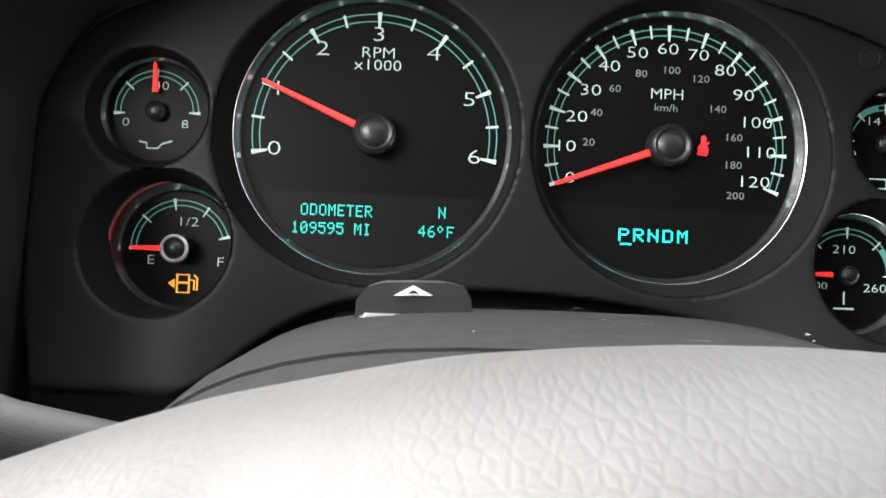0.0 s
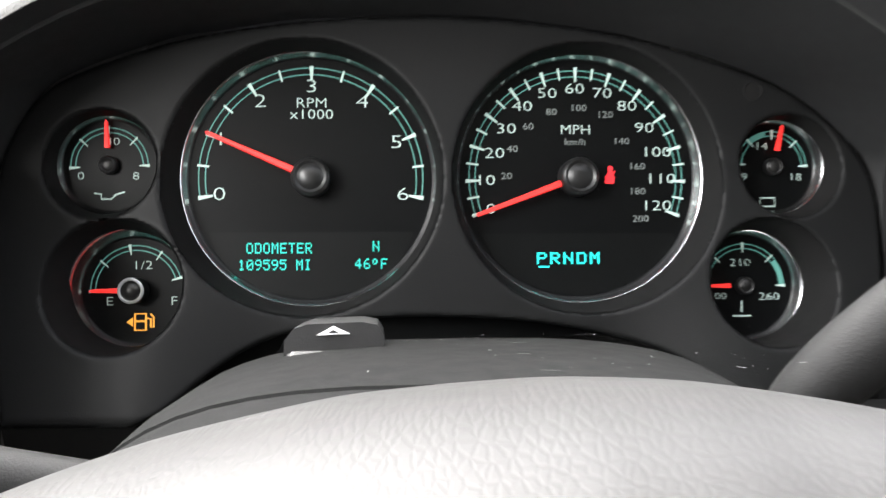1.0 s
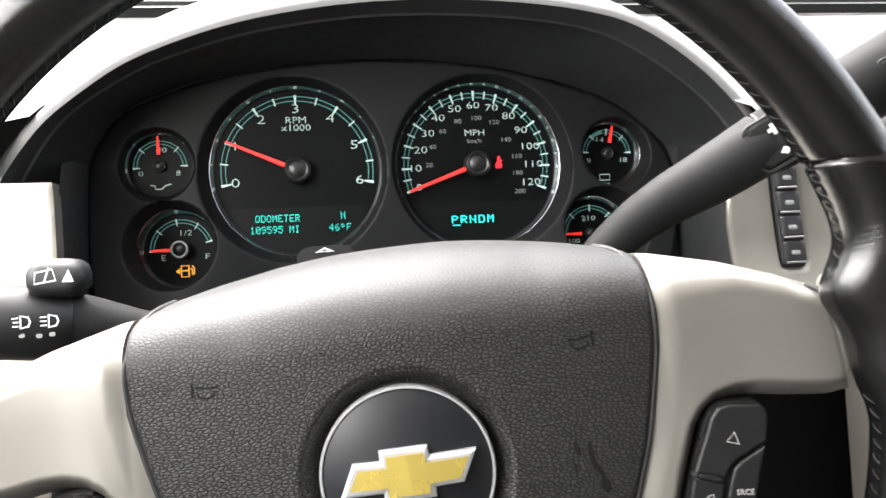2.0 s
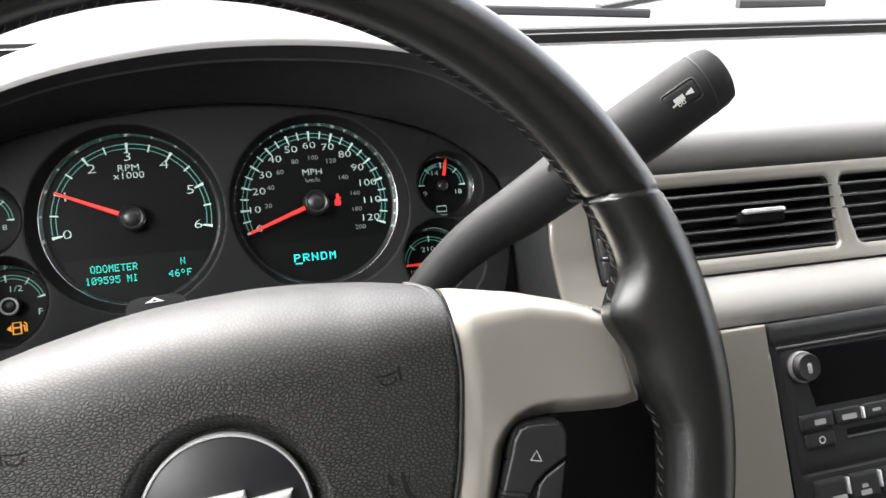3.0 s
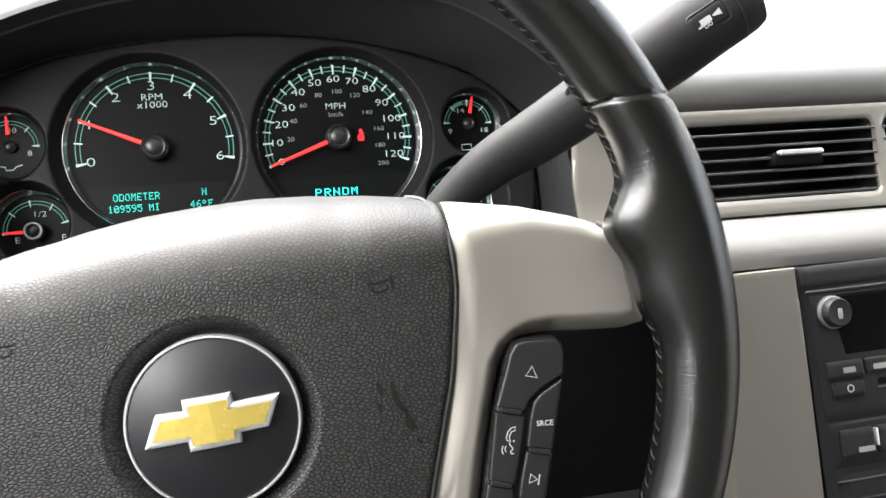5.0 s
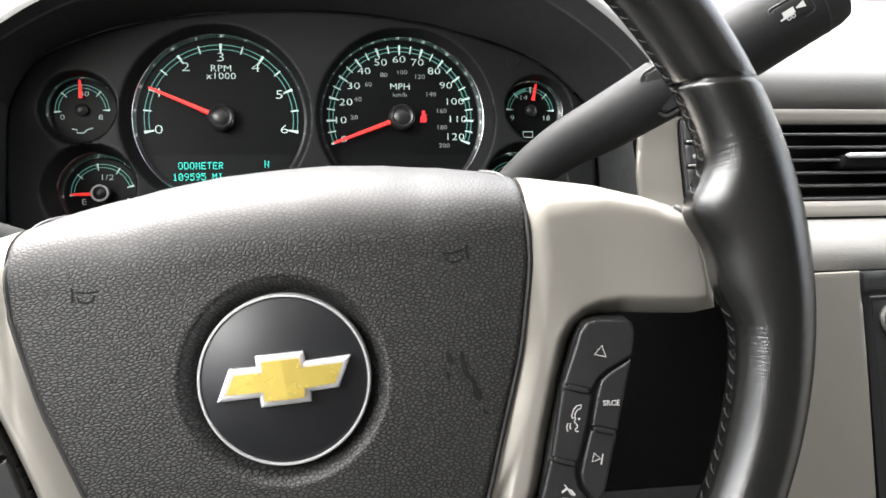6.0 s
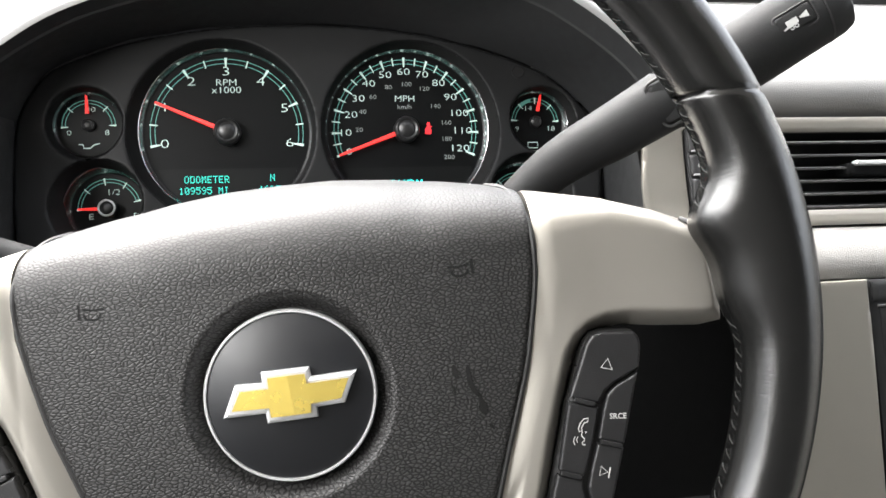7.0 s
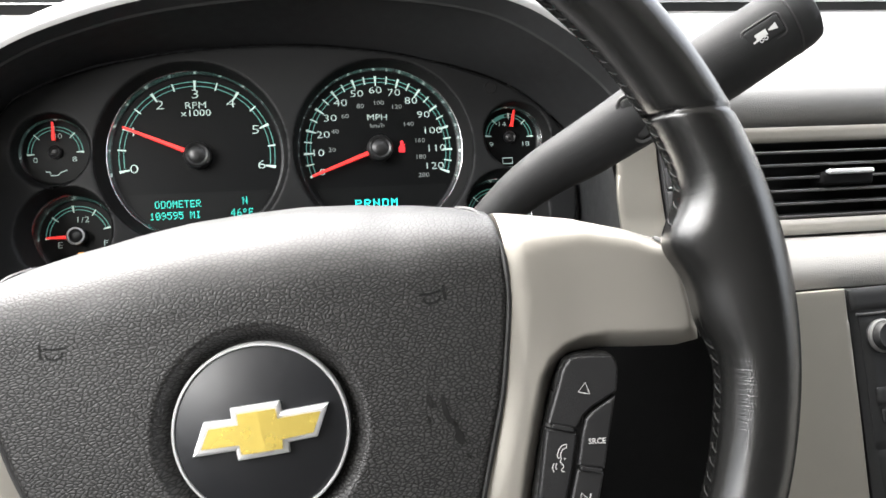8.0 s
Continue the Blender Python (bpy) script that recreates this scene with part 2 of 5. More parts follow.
def slab(outline, base, edge=2.0, depth=4.0, step=2.0, holes=(), hole_edge=None, drop=None, profile=None):
    """A plate on a fine grid: base(a, b) gives its height, edge the radius of its rounded rim (or drop(a, b) the fall there),
    depth the height of the wall that runs down behind the rim."""
    loops = [np.array([(p[0], p[1]) for p in outline], float)] + [np.array(h, float) for h in holes]
    A = np.concatenate(loops)
    Bv = np.concatenate([np.roll(l, -1, 0) for l in loops])
    owner = np.concatenate([np.full(len(l), i) for i, l in enumerate(loops)])
    lo, hi = loops[0].min(0) - step, loops[0].max(0) + step
    nx, ny = int((hi[0] - lo[0]) / step) + 2, int((hi[1] - lo[1]) / step) + 2
    gx, gy = np.meshgrid(lo[0] + step * np.arange(nx), lo[1] + step * np.arange(ny), indexing="ij")
    pts = np.stack([gx.ravel(), gy.ravel()], 1)
    d = Bv - A
    dd = (d ** 2).sum(1) + 1e-12
    near, dist, which, inside = np.zeros_like(pts), np.zeros(len(pts)), np.zeros(len(pts), int), np.zeros(len(pts), bool)
    for i in range(0, len(pts), 4000):
        q = pts[i:i + 4000]
        t = np.clip((((q[:, None] - A) * d).sum(2)) / dd, 0, 1)
        c = A + t[:, :, None] * d
        e = ((q[:, None] - c) ** 2).sum(2)
        j = e.argmin(1)
        near[i:i + 4000], dist[i:i + 4000], which[i:i + 4000] = c[np.arange(len(q)), j], np.sqrt(e[np.arange(len(q)), j]), owner[j]
        up = (A[:, 1] > q[:, None, 1]) != (Bv[:, 1] > q[:, None, 1])
        xx = A[:, 0] + (q[:, None, 1] - A[:, 1]) / np.where(np.abs(d[:, 1]) < 1e-12, 1e-12, d[:, 1]) * d[:, 0]
        inside[i:i + 4000] = ((up & (q[:, None, 0] < xx)).sum(1) % 2) == 1
    snap = (~inside & (dist < step * 0.9)) | (inside & (dist < step * 0.3))
    keep = inside | snap
    pos = np.where(snap[:, None], near, pts)
    edged = np.where(snap, 0, dist)
    bm = bmesh.new()
    verts = {}

    def vert(i):
        if i not in verts:
            a, b = pos[i]
            r = edge if which[i] == 0 or hole_edge is None else hole_edge
            h = base(a, b)
            if r > 0 and edged[i] < r:
                k = 1 - edged[i] / r
                fall = drop(a, b) if drop and which[i] == 0 else r
                h -= fall * (profile(k) if profile else 1 - math.sqrt(max(0, 1 - k * k)))
            verts[i] = bm.verts.new((a, b, h))
        return verts[i]

    free = inside & ~snap
    for x in range(nx - 1):
        for y in range(ny - 1):
            q = (x * ny + y, (x + 1) * ny + y, (x + 1) * ny + y + 1, x * ny + y + 1)
            if all(keep[i] for i in q) and any(free[i] for i in q):
                bm.faces.new([vert(i) for i in q])
    bmesh.ops.remove_doubles(bm, verts=bm.verts, dist=step * 0.08)
    if depth:
        rim = [e for e in bm.edges if len(e.link_faces) == 1]
        ex = bmesh.ops.extrude_edge_only(bm, edges=rim)["geom"]
        for v in ex:
            if isinstance(v, bmesh.types.BMVert):
                v.co.z -= depth
    return bm


def prism(outline, h0, h1, bevel=0.0):
    """A flat plate between two heights, with its upper rim bevelled."""
    bm = bmesh.new()
    lo = [bm.verts.new((p[0], p[1], h0)) for p in outline]
    f = bm.faces.new(lo)
    top = bmesh.ops.extrude_face_region(bm, geom=[f])["geom"]
    for v in top:
        if isinstance(v, bmesh.types.BMVert):
            v.co.z = h1
    if bevel:
        rim = [e for e in bm.edges if all(abs(v.co.z - h1) < 1e-6 for v in e.verts)]
        bmesh.ops.bevel(bm, geom=rim, offset=bevel, segments=2, profile=0.5, affect="EDGES", clamp_overlap=True)
    return bm


def lathe(profile, a=0, b=0, n=72, skew=(0, 0)):
    """A body of turning round the h axis; profile: rows of (radius, height). skew shifts the centre with height."""
    bm = bmesh.new()
    rings = []
    for r, h in profile:
        ca, cb = a + skew[0] * h, b + skew[1] * h
        rings.append([bm.verts.new((ca + r * math.cos(2 * math.pi * i / n), cb + r * math.sin(2 * math.pi * i / n), h)) for i in range(n)] if r > 1e-6
                     else [bm.verts.new((ca, cb, h))])
    for p, q in zip(rings, rings[1:]):
        for i in range(n):
            j = (i + 1) % n
            if len(p) == 1 and len(q) == 1:
                continue
            if len(p) == 1:
                bm.faces.new((p[0], q[i], q[j]))
            elif len(q) == 1:
                bm.faces.new((p[i], p[j], q[0]))
            else:
                bm.faces.new((p[i], p[j], q[j], q[i]))
    return bm


def loft(sections, closed=True, caps=True):
    bm = bmesh.new()
    rows = [[bm.verts.new(p) for p in s] for s in sections]
    n = len(rows[0])
    for p, q in zip(rows, rows[1:]):
        for i in range(n if closed else n - 1):
            j = (i + 1) % n
            bm.faces.new((p[i], p[j], q[j], q[i]))
    if closed and caps:
        bm.faces.new(rows[0])
        bm.faces.new(rows[-1])
    return bm


def tube(path, radii, n=20, squash=1.0, up=(0, 0, 1), caps=True):
    """A round or oval bar along a path; radii: one or one for each point."""
    P = [Vector(p) for p in path]
    R = radii if isinstance(radii, (list, tuple)) else [radii] * len(P)
    secs = []
    for i, p in enumerate(P):
        d = (P[min(i + 1, len(P) - 1)] - P[max(i - 1, 0)]).normalized()
        s = d.cross(Vector(up)).normalized()
        t = s.cross(d)
        secs.append([p + R[i] * (math.cos(w) * s + squash * math.sin(w) * t) for w in (2 * math.pi * k / n for k in range(n))])
    return loft(secs, True, caps)


def text(name, words, size, a, b, h, mat, parent, turn=0.0, wide=1.0, bold=0.0, label="", spread=1.0):
    """Lettering in the built-in font, centred, as a thin mesh on a face."""
    cu = bpy.data.curves.new(name, "FONT")
    cu.body, cu.size, cu.align_x, cu.align_y = words, size, "CENTER", "CENTER"
    cu.space_character = spread
    cu.offset, cu.resolution_u, cu.fill_mode = bold, 2, "FRONT"
    ob = bpy.data.objects.new(name, cu)
    scene.collection.objects.link(ob)
    bpy.context.view_layer.update()
    me = bpy.data.meshes.new_from_object(ob.evaluated_get(bpy.context.evaluated_depsgraph_get()))
    bpy.data.objects.remove(ob)
    c, s = math.cos(radians(turn)), math.sin(radians(turn))
    for v in me.vertices:
        x, y = v.co.x * wide, v.co.y
        v.co = ((a + c * x - s * y) * U, (b + s * x + c * y) * U, h * U)
    me.name = name
    me.materials.clear()
    return linked(name, me, mat, parent, label)


def stroke(pts, width, h, thick=0.25, closed=False):
    """A flat printed line along points."""
    P = [Vector((p[0], p[1])) for p in pts]
    bm = bmesh.new()
    rows = []
    k = len(P)
    for i, p in enumerate(P):
        d = (P[(i + 1) % k] - P[i - 1]) if closed else (P[min(i + 1, k - 1)] - P[max(i - 1, 0)])
        d.normalize()
        nrm = Vector((-d.y, d.x)) * width / 2
        rows.append((bm.verts.new((*(p + nrm), h)), bm.verts.new((*(p - nrm), h))))
    for i in range(k if closed else k - 1):
        p, q = rows[i], rows[(i + 1) % k]
        bm.faces.new((p[0], p[1], q[1], q[0]))
    return bm


def polar(a, b, r, deg):
    return (a + r * math.cos(radians(deg)), b + r * math.sin(radians(deg)))


def arc(a, b, r, d0, d1, n=48):
    return [polar(a, b, r, d0 + (d1 - d0) * i / n) for i in range(n + 1)]


DOTS = {"O": "01110100011000110001100011000101110", "D": "11110100011000110001100011000111110", "M": "10001110111010110101100011000110001",
        "E": "11111100001000011110100001000011111", "T": "11111001000010000100001000010000100", "R": "11110100011000111110101001001010001",
        "1": "00100011000010000100001000010001110", "0": "01110100011001110101110011000101110", "9": "01110100011000101111000010001001100",
        "5": "11111100001111000001000011000101110", "I": "01110001000010000100001000010001110", "N": "10001100011100110101100111000110001",
        "4": "00010001100101010010111110001000010", "6": "00110010001000011110100011000101110", "\u00b0": "01100100101001001100000000000000000",
        "P": "11110100011000111110100001000010000",
        "F": "11111100001000011110100001000010000", " ": "0" * 35}


def dot_text(words, a, b, h, high, pitch, mat, parent, label="", wide=1.0):
    """Dot-matrix lettering, its lower left corner at (a, b)."""
    bm = bmesh.new()
    s = high / 7
    for i, ch in enumerate(words):
        for k, bit in enumerate(DOTS[ch]):
            if bit == "1":
                x, y = a + i * pitch + (k % 5) * s * 0.86 * wide, b + (6 - k // 5) * s
                bm.faces.new([bm.verts.new((x + p * s * (0.80 if wide == 1 else 0.88 * wide), y + q * s * (0.9 if wide == 1 else 1.02), h)) for p, q in ((0, 0), (1, 0), (1, 1), (0, 1))])
    return part("display_text", bm, mat, parent, label, smooth=False)


# ================= instrument cluster =================
def clamp(x, lo=0.0, hi=1.0):
    return max(lo, min(hi, x))


def ease(x):
    x = clamp(x)
    return x * x * (3 - 2 * x)


def panel_height(a, b):
    """The facia between the dials swells towards the driver at its lower corners."""
    return 17 + (3 * ease((25 - b) / 40) + 21 * clamp((0 - b) / 115) ** 1.5) * ease((abs(a) - 75) / 75)


PANEL_EDGE = [(-205, -119.5), (-209, -101), (-213, -82), (-216, -51), (-216, 1), (-201, 33), (-181, 48), (-136, 64), (-82, 74), (-26, 78), (30, 77), (88, 70),
              (134, 58), (176, 42), (205, 19), (219, -7), (219, -50), (211, -80), (202, -97), (194, -112)]
PANEL_FOOT = [(145, -115), (130, -107), (104, -89), (45, -75.5), (-24, -72), (-71, -77.5), (-98, -86.5), (-117, -99), (-132, -112), (-148, -120.5)]

cluster = thing("instrument_cluster", "charcoal instrument cluster with chrome-ringed dials and lit red needles", "instrument cluster")
upper = [tuple(p) for p in smooth_loop([Vector((*p, 0)) for p in PANEL_EDGE], 4, closed=False)]
lower = [tuple(p) for p in smooth_loop([Vector((*p, 0)) for p in PANEL_FOOT], 4, closed=False)]
DIALS = {"tacho": (-69, -1.5, 63, -71.5, -2.5, 68.5), "speedo": (69, -1, 63, 71, -2.5, 68.5), "fuel": (-156.5, -58, 27.5, -160.5, -55.5, 32),
         "oil": (-170, 5, 24, -169, 3.5, 26.5), "volt": (174, 5, 24, 176, 3.5, 26.5), "temp": (157.5, -58, 27.5, 162.5, -56, 32)}
facia = slab(upper + lower, panel_height, edge=2.5, depth=6, step=1.3, holes=[ring_points(d[3], d[4], d[5]) for d in DIALS.values()], hole_edge=2.2)
part("facia", facia, FACIA, cluster, "charcoal grained facia with round openings")
part("backing_plate", slab([(-216, -127), (-216, 30), (-150, 62), (0, 76), (150, 55), (216, 20), (220, -127), (170, -127), (110, -84), (-80, -84), (-130, -127)],
                           lambda a, b: -2.5, edge=0, depth=0, step=6), BLACK, cluster)
sensor = lathe([(5.2, 16.8), (5.2, 17.3), (4.6, 17.5), (4.2, 17.0), (0, 17.2)], 157, 42, 28)
part("light_sensor", sensor, WELL, cluster)


def dial(name, label):
    a, b, r, wa, wb, wr = DIALS[name]
    face = part("dial_face", lathe([(0, 0), (r + 3, 0), (r + 3, -1.5)], a, b), BLACK, cluster, label)
    hw = panel_height(wa, wb - (20 if name in ("fuel", "temp") else 0)) - 1
    rows = []
    n = 72
    for k in range(9):
        t = k / 8
        rr = r + 0.6 + (wr - r - 0.6) * t ** 1.4
        rows.append([(a + (wa - a) * t + rr * math.cos(2 * math.pi * i / n), b + (wb - b) * t + rr * math.sin(2 * math.pi * i / n),
                      0.3 + (panel_height(wa + wr * math.cos(2 * math.pi * i / n), wb + wr * math.sin(2 * math.pi * i / n)) - 1.6) * t) for i in range(n)])
    part("dial_well", loft(rows, True, False), WELL, cluster)
    k = 1.6 if name == "fuel" else 1.0
    part("chrome_ring", lathe([(r - 1.2 + 1.2 * k * w, k * h) for w, h in ((0, 0.1), (0.2, 0.9), (0.8, 2.2), (1.7, 4.0), (2.2, 5.6), (2.6, 5.9), (2.8, 5.6))], a, b, 96), CHROME, cluster, "thin polished chrome ring")
    return face


def tick(face, a, b, r0, r1, deg, w0, w1, mat, h=0.3):
    bm = bmesh.new()
    c, s = math.cos(radians(deg)), math.sin(radians(deg))
    q = [(a + r * c - k * s, b + r * s + k * c, h) for r, k in ((r0, -w0 / 2), (r1, -w1 / 2), (r1, w1 / 2), (r0, w0 / 2))]
    bm.faces.new([bm.verts.new(p) for p in q])
    part("tick", bm, mat, face)


def scale_lines(face, a, b, r, d0, d1, gap):
    for rr in (r, r - gap):
        part("scale_line", stroke(arc(a, b, rr, d0, d1), 0.55, 0.28), TEAL, face)


def needle(a, b, deg, r0, r1, w, h=6.0):
    c, s = math.cos(radians(deg)), math.sin(radians(deg))
    bm = bmesh.new()
    low = [(r0, -w / 2), (r1, -w * 0.28), (r1 + 1, 0), (r1, w * 0.28), (r0, w / 2)]
    lo = [bm.verts.new((a + r * c - k * s, b + r * s + k * c, h - 0.8)) for r, k in low]
    hi = [bm.verts.new((a + r * c - k * 0.7 * s, b + r * s + k * 0.7 * c, h + 0.6)) for r, k in low]
    bm.faces.new(lo), bm.faces.new(hi)
    for i in range(5):
        bm.faces.new((lo[i], lo[(i + 1) % 5], hi[(i + 1) % 5], hi[i]))
    part("needle", bm, NEEDLE, cluster, "backlit red pointer", smooth=False)


def hub(a, b, r, top, rim=None):
    part("needle_hub", lathe([(r, 0.3), (r, top * 0.75), (r * 0.93, top * 0.92), (r * 0.8, top), (r * 0.72, top * 0.96), (r * 0.66, top * 0.93), (r * 0.5, top * 1.04), (r * 0.2, top * 1.1), (0, top * 1.1)], a, b, 48),
         HUB, cluster)
    if rim:
        part("hub_rim", lathe([(r * 0.98, top * 0.9), (r * 1.0, top * 1.0), (r * 0.86, top * 1.06), (r * 0.76, top * 1.0)], a, b, 48), rim, cluster)


# tachometer
ta, tb = -69, -1.5
tacho = dial("tacho", "black tachometer dial with pale green numerals")
for n in range(13):
    deg = 190 - n * 200 / 12
    tick(tacho, ta, tb, 50.5 if n % 2 == 0 else 52, 58, deg, 1.0, 2.2 if n % 2 == 0 else 1.1, MARK)
scale_lines(tacho, ta, tb, 57, 190, -10, 3.4)
for n in range(7):
    text("numeral", str(n), 9.8, *polar(ta, tb, 50 if n == 1 else 47.3, 190 - n * 200 / 6), 0.3, MARK, tacho, wide=1.5, bold=-0.17)
text("lettering", "RPM", 7.4, ta, 37.2, 0.3, MARK, tacho, wide=1.18, bold=-0.1)
text("lettering", "x1000", 7.4, ta, 31.4, 0.3, MARK, tacho, wide=1.22, bold=-0.08)
part("display_window", slab([(-121, -29), (-17, -29), (-21, -40), (-30, -50), (-45, -59), (-69, -63), (-93, -59), (-108, -50), (-117, -40)], lambda a, b: 0.15, edge=0, depth=0.1, step=3), WINDOW, tacho)
dot_text("ODOMETER", -102, -39.8, 0.5, 5.4, 4.25, LCD, tacho, "teal dot-matrix lettering")
dot_text("109595 MI", -106, -48.3, 0.5, 5.4, 4.15, LCD, tacho)
dot_text("N", -38, -39.0, 0.5, 5.4, 4.2, LCD, tacho)
dot_text("46\u00b0F", -47, -47.9, 0.5, 5.3, 4.4, LCD, tacho)
hub(ta, tb, 10, 11)
needle(ta, tb, 156.5, 9, 56.5, 3.6)

# speedometer
sa, sb = 68.4, -1
speedo = dial("speedo", "black speedometer dial with pale green numerals")
for n in range(25):
    deg = 200 - n * 220 / 24
    tick(speedo, sa, sb, 50.5 if n % 2 == 0 else 52, 58.3, deg, 0.9, 1.9 if n % 2 == 0 else 1.1, MARK)
scale_lines(speedo, sa, sb, 56.5, 200, -20, 3.2)
for n in range(13):
    text("numeral", str(n * 10), 7.8, *polar(sa, sb, 48.0 if n < 2 else 44.8 if n in (2, 3) else 46.8 if n < 9 else 45.2, 200 - n * 219 / 12), 0.3, MARK, speedo, wide=1.42, bold=-0.11)
for n in range(1, 11):
    far, deg = {7: (31, 38.5), 8: (33, 10.5), 9: (33.3, -12.3), 10: (40.4, -32.3)}.get(n, (36.8, 201.5 - n * 20 * 0.6214 * 220 / 120))
    text("numeral_small", str(n * 20), 5.0, *polar(sa, sb, far, deg), 0.3, DIM, speedo, wide=1.2, label="small dim kilometre numeral")
text("lettering", "MPH", 7.2, 68.3, 24.2, 0.3, MARK, speedo, wide=1.15, bold=-0.1)
text("lettering", "km/h", 5.0, 68, 17.8, 0.3, DIM, speedo, wide=1.15)
part("display_window", slab([(18, -30), (122, -30), (116, -42), (104, -53), (88, -60), (70, -62.5), (52, -60), (36, -53), (24, -42)], lambda a, b: 0.15, edge=0, depth=0.1, step=3), WINDOW, speedo)
dot_text("PRNDM", 47.2, -46.0, 0.5, 6.0, 7.0, LCDHOT, speedo, "bright teal gear letters", wide=1.35)
part("gear_underline", stroke([(48.0, -47.4), (53.6, -47.4)], 0.9, 0.5), LCDHOT, speedo)
hub(sa, sb, 10, 11)
needle(sa, sb, 200.5, 9, 56, 3.6)
belt = part("belt_lamp", slab([(84.2, -4), (88.5, -4), (89, -1), (87.6, 2.2), (87.9, 4.4), (86.6, 6), (85.2, 4.6), (85.4, 2.4), (83.6, -0.5)], lambda a, b: 0.4, edge=0, depth=0.1, step=0.8), REDLAMP, speedo, "lit red seat belt lamp")
part("belt_lamp", stroke([(83.5, -3.5), (89, 2.5)], 0.9, 0.55), REDLAMP, speedo)


def small_dial(name, label, d0, d1, count, r, words, pointer, hub_rim=None, fat=None):
    a, b, rr = DIALS[name][:3]
    f = dial(name, label)
    for n in range(count):
        deg = d0 + (d1 - d0) * n / (count - 1)
        tick(f, a, b, r - 4.5, r + 0.8, deg, 0.5, 1.6 if n in (0, count - 1) or n == count // 2 else 0.9, MARK)
    scale_lines(f, a, b, r, d0, d1, 2.4)
    if fat:
        part("scale_band", stroke(arc(a, b, r - 1.2, fat[0], fat[1], 20), 2.6, 0.25), TEAL, f)
    for w, size, da, db in words:
        text("numeral", w, size, a + da, b + db, 0.3, MARK, f, wide=1.35, bold=-0.09)
    return f


oil = small_dial("oil", "black oil pressure dial with teal scale", 184, 0, 5, 19, [("0", 5.6, -14, -5.5), ("40", 5.6, 1.5, 12), ("8", 5.6, 13, -5.5)], 92)
part("oil_can_symbol", stroke([(-7.5 - 170, -9), (-4 - 170, -9.6), (-4 - 170, -12), (1 - 170, -12), (3 - 170, -9.8), (7.5 - 170, -8.4)], 0.7, 0.3), MARK, oil)
hub(-170, 5, 4.6, 4.5)
needle(-170, 5, 92, 8.5, 21.5, 3.0, 4.0)
fuel = small_dial("fuel", "black fuel dial with teal scale", 181, 16, 5, 22.5, [("1/2", 6.0, 3, 12.5), ("E", 6.2, -13.2, -5.6), ("F", 6.2, 18.5, -5.6)], 180)
hub(-156.5, -58, 6.4, 11, HUBRIM)
needle(-156.5, -58, 180.5, 6, 21, 2.8, 5.0)
pump = [(-157.2, -78), (-157.2, -69.8), (-151.8, -69.8), (-151.8, -78)]
part("fuel_lamp", stroke(pump, 1.1, 0.45, closed=True), AMBER, fuel, "lit amber fuel pump lamp")
part("fuel_lamp", stroke([(-157.2, -73.5), (-151.8, -73.5)], 1.0, 0.5), AMBER, fuel)
part("fuel_lamp", stroke([(-151.6, -72), (-149.4, -72.4), (-149.4, -76.6), (-148, -76.6), (-148, -71.4), (-149.6, -69.8)], 0.9, 0.5), AMBER, fuel)
arrow = bmesh.new()
arrow.faces.new([arrow.verts.new(p) for p in ((-158.2, -71.6, 0.5), (-158.2, -76.2, 0.5), (-161.4, -73.9, 0.5))])
part("fuel_lamp", arrow, AMBER, fuel)
volt = small_dial("volt", "black voltmeter dial with teal scale", 175, 2, 5, 19, [("9", 5.6, -15, -5.5), ("14", 5.6, -5.5, 11), ("18", 5.6, 13, -5.5)], 78, fat=(135, 100))
part("battery_symbol", stroke([(167.5, -16), (167.5, -11.5), (175.5, -11.5), (175.5, -16)], 0.8, 0.3, closed=True), MARK, volt)
hub(174, 5, 4.6, 4.5)
needle(174, 5, 78, 8.5, 21.5, 3.0, 4.0)
temp = small_dial("temp", "black coolant temperature dial with teal scale", 181, 0, 5, 22, [("210", 5.8, -1.5, 12), ("100", 5.0, -14, -5.6), ("260", 5.8, 14, -6)], 180, fat=(38, 2))
part("coolant_symbol", stroke([(156.5, -72), (156.5, -66)], 0.8, 0.3), MARK, temp)
part("coolant_symbol", stroke([(151.5, -74), (161.5, -74)], 0.8, 0.3), MARK, temp)
hub(157.5, -58, 4.6, 4.5)
needle(157.5, -58, 180, 8.5, 21, 2.6, 4.0)


# ================= dashboard =================
# hood over the dials: a lip that runs in an arch, its black inside and its grained top;
# one plastic, with shade on the lip front and daylight on top put into colour
LIP = [(-266, -60, 108), (-262, -30, 100), (-250, -4, 95), (-233, 21, 92), (-213, 40, 90), (-182, 62, 90), (-147, 78, 90), (-106, 92, 89), (-60, 102, 88), (-12, 108, 87),
       (40, 109, 87), (95, 105, 88), (143, 97, 89), (178, 85, 90), (213, 61, 91), (240, 34, 92), (256, 10, 94), (266, -16, 100), (270, -60, 108)]
lip = smooth_loop(LIP, 4, closed=False)
inner = smooth_loop([Vector((*p, 0)) for p in [(-217, -100), (-218, -40), (-216, 1), (-201, 34), (-183, 49), (-138, 66), (-110, 71), (-82, 76), (-55, 78), (-26, 80),
                    (15, 80), (52, 77), (88, 72), (112, 66), (136, 60), (176, 44), (206, 20), (221, -7), (224, -100)]], 4, closed=False)
FORWARD = Vector((0, 0.407, -0.914))      # level, away from the driver
UP = Vector((0, 0.914, 0.407))


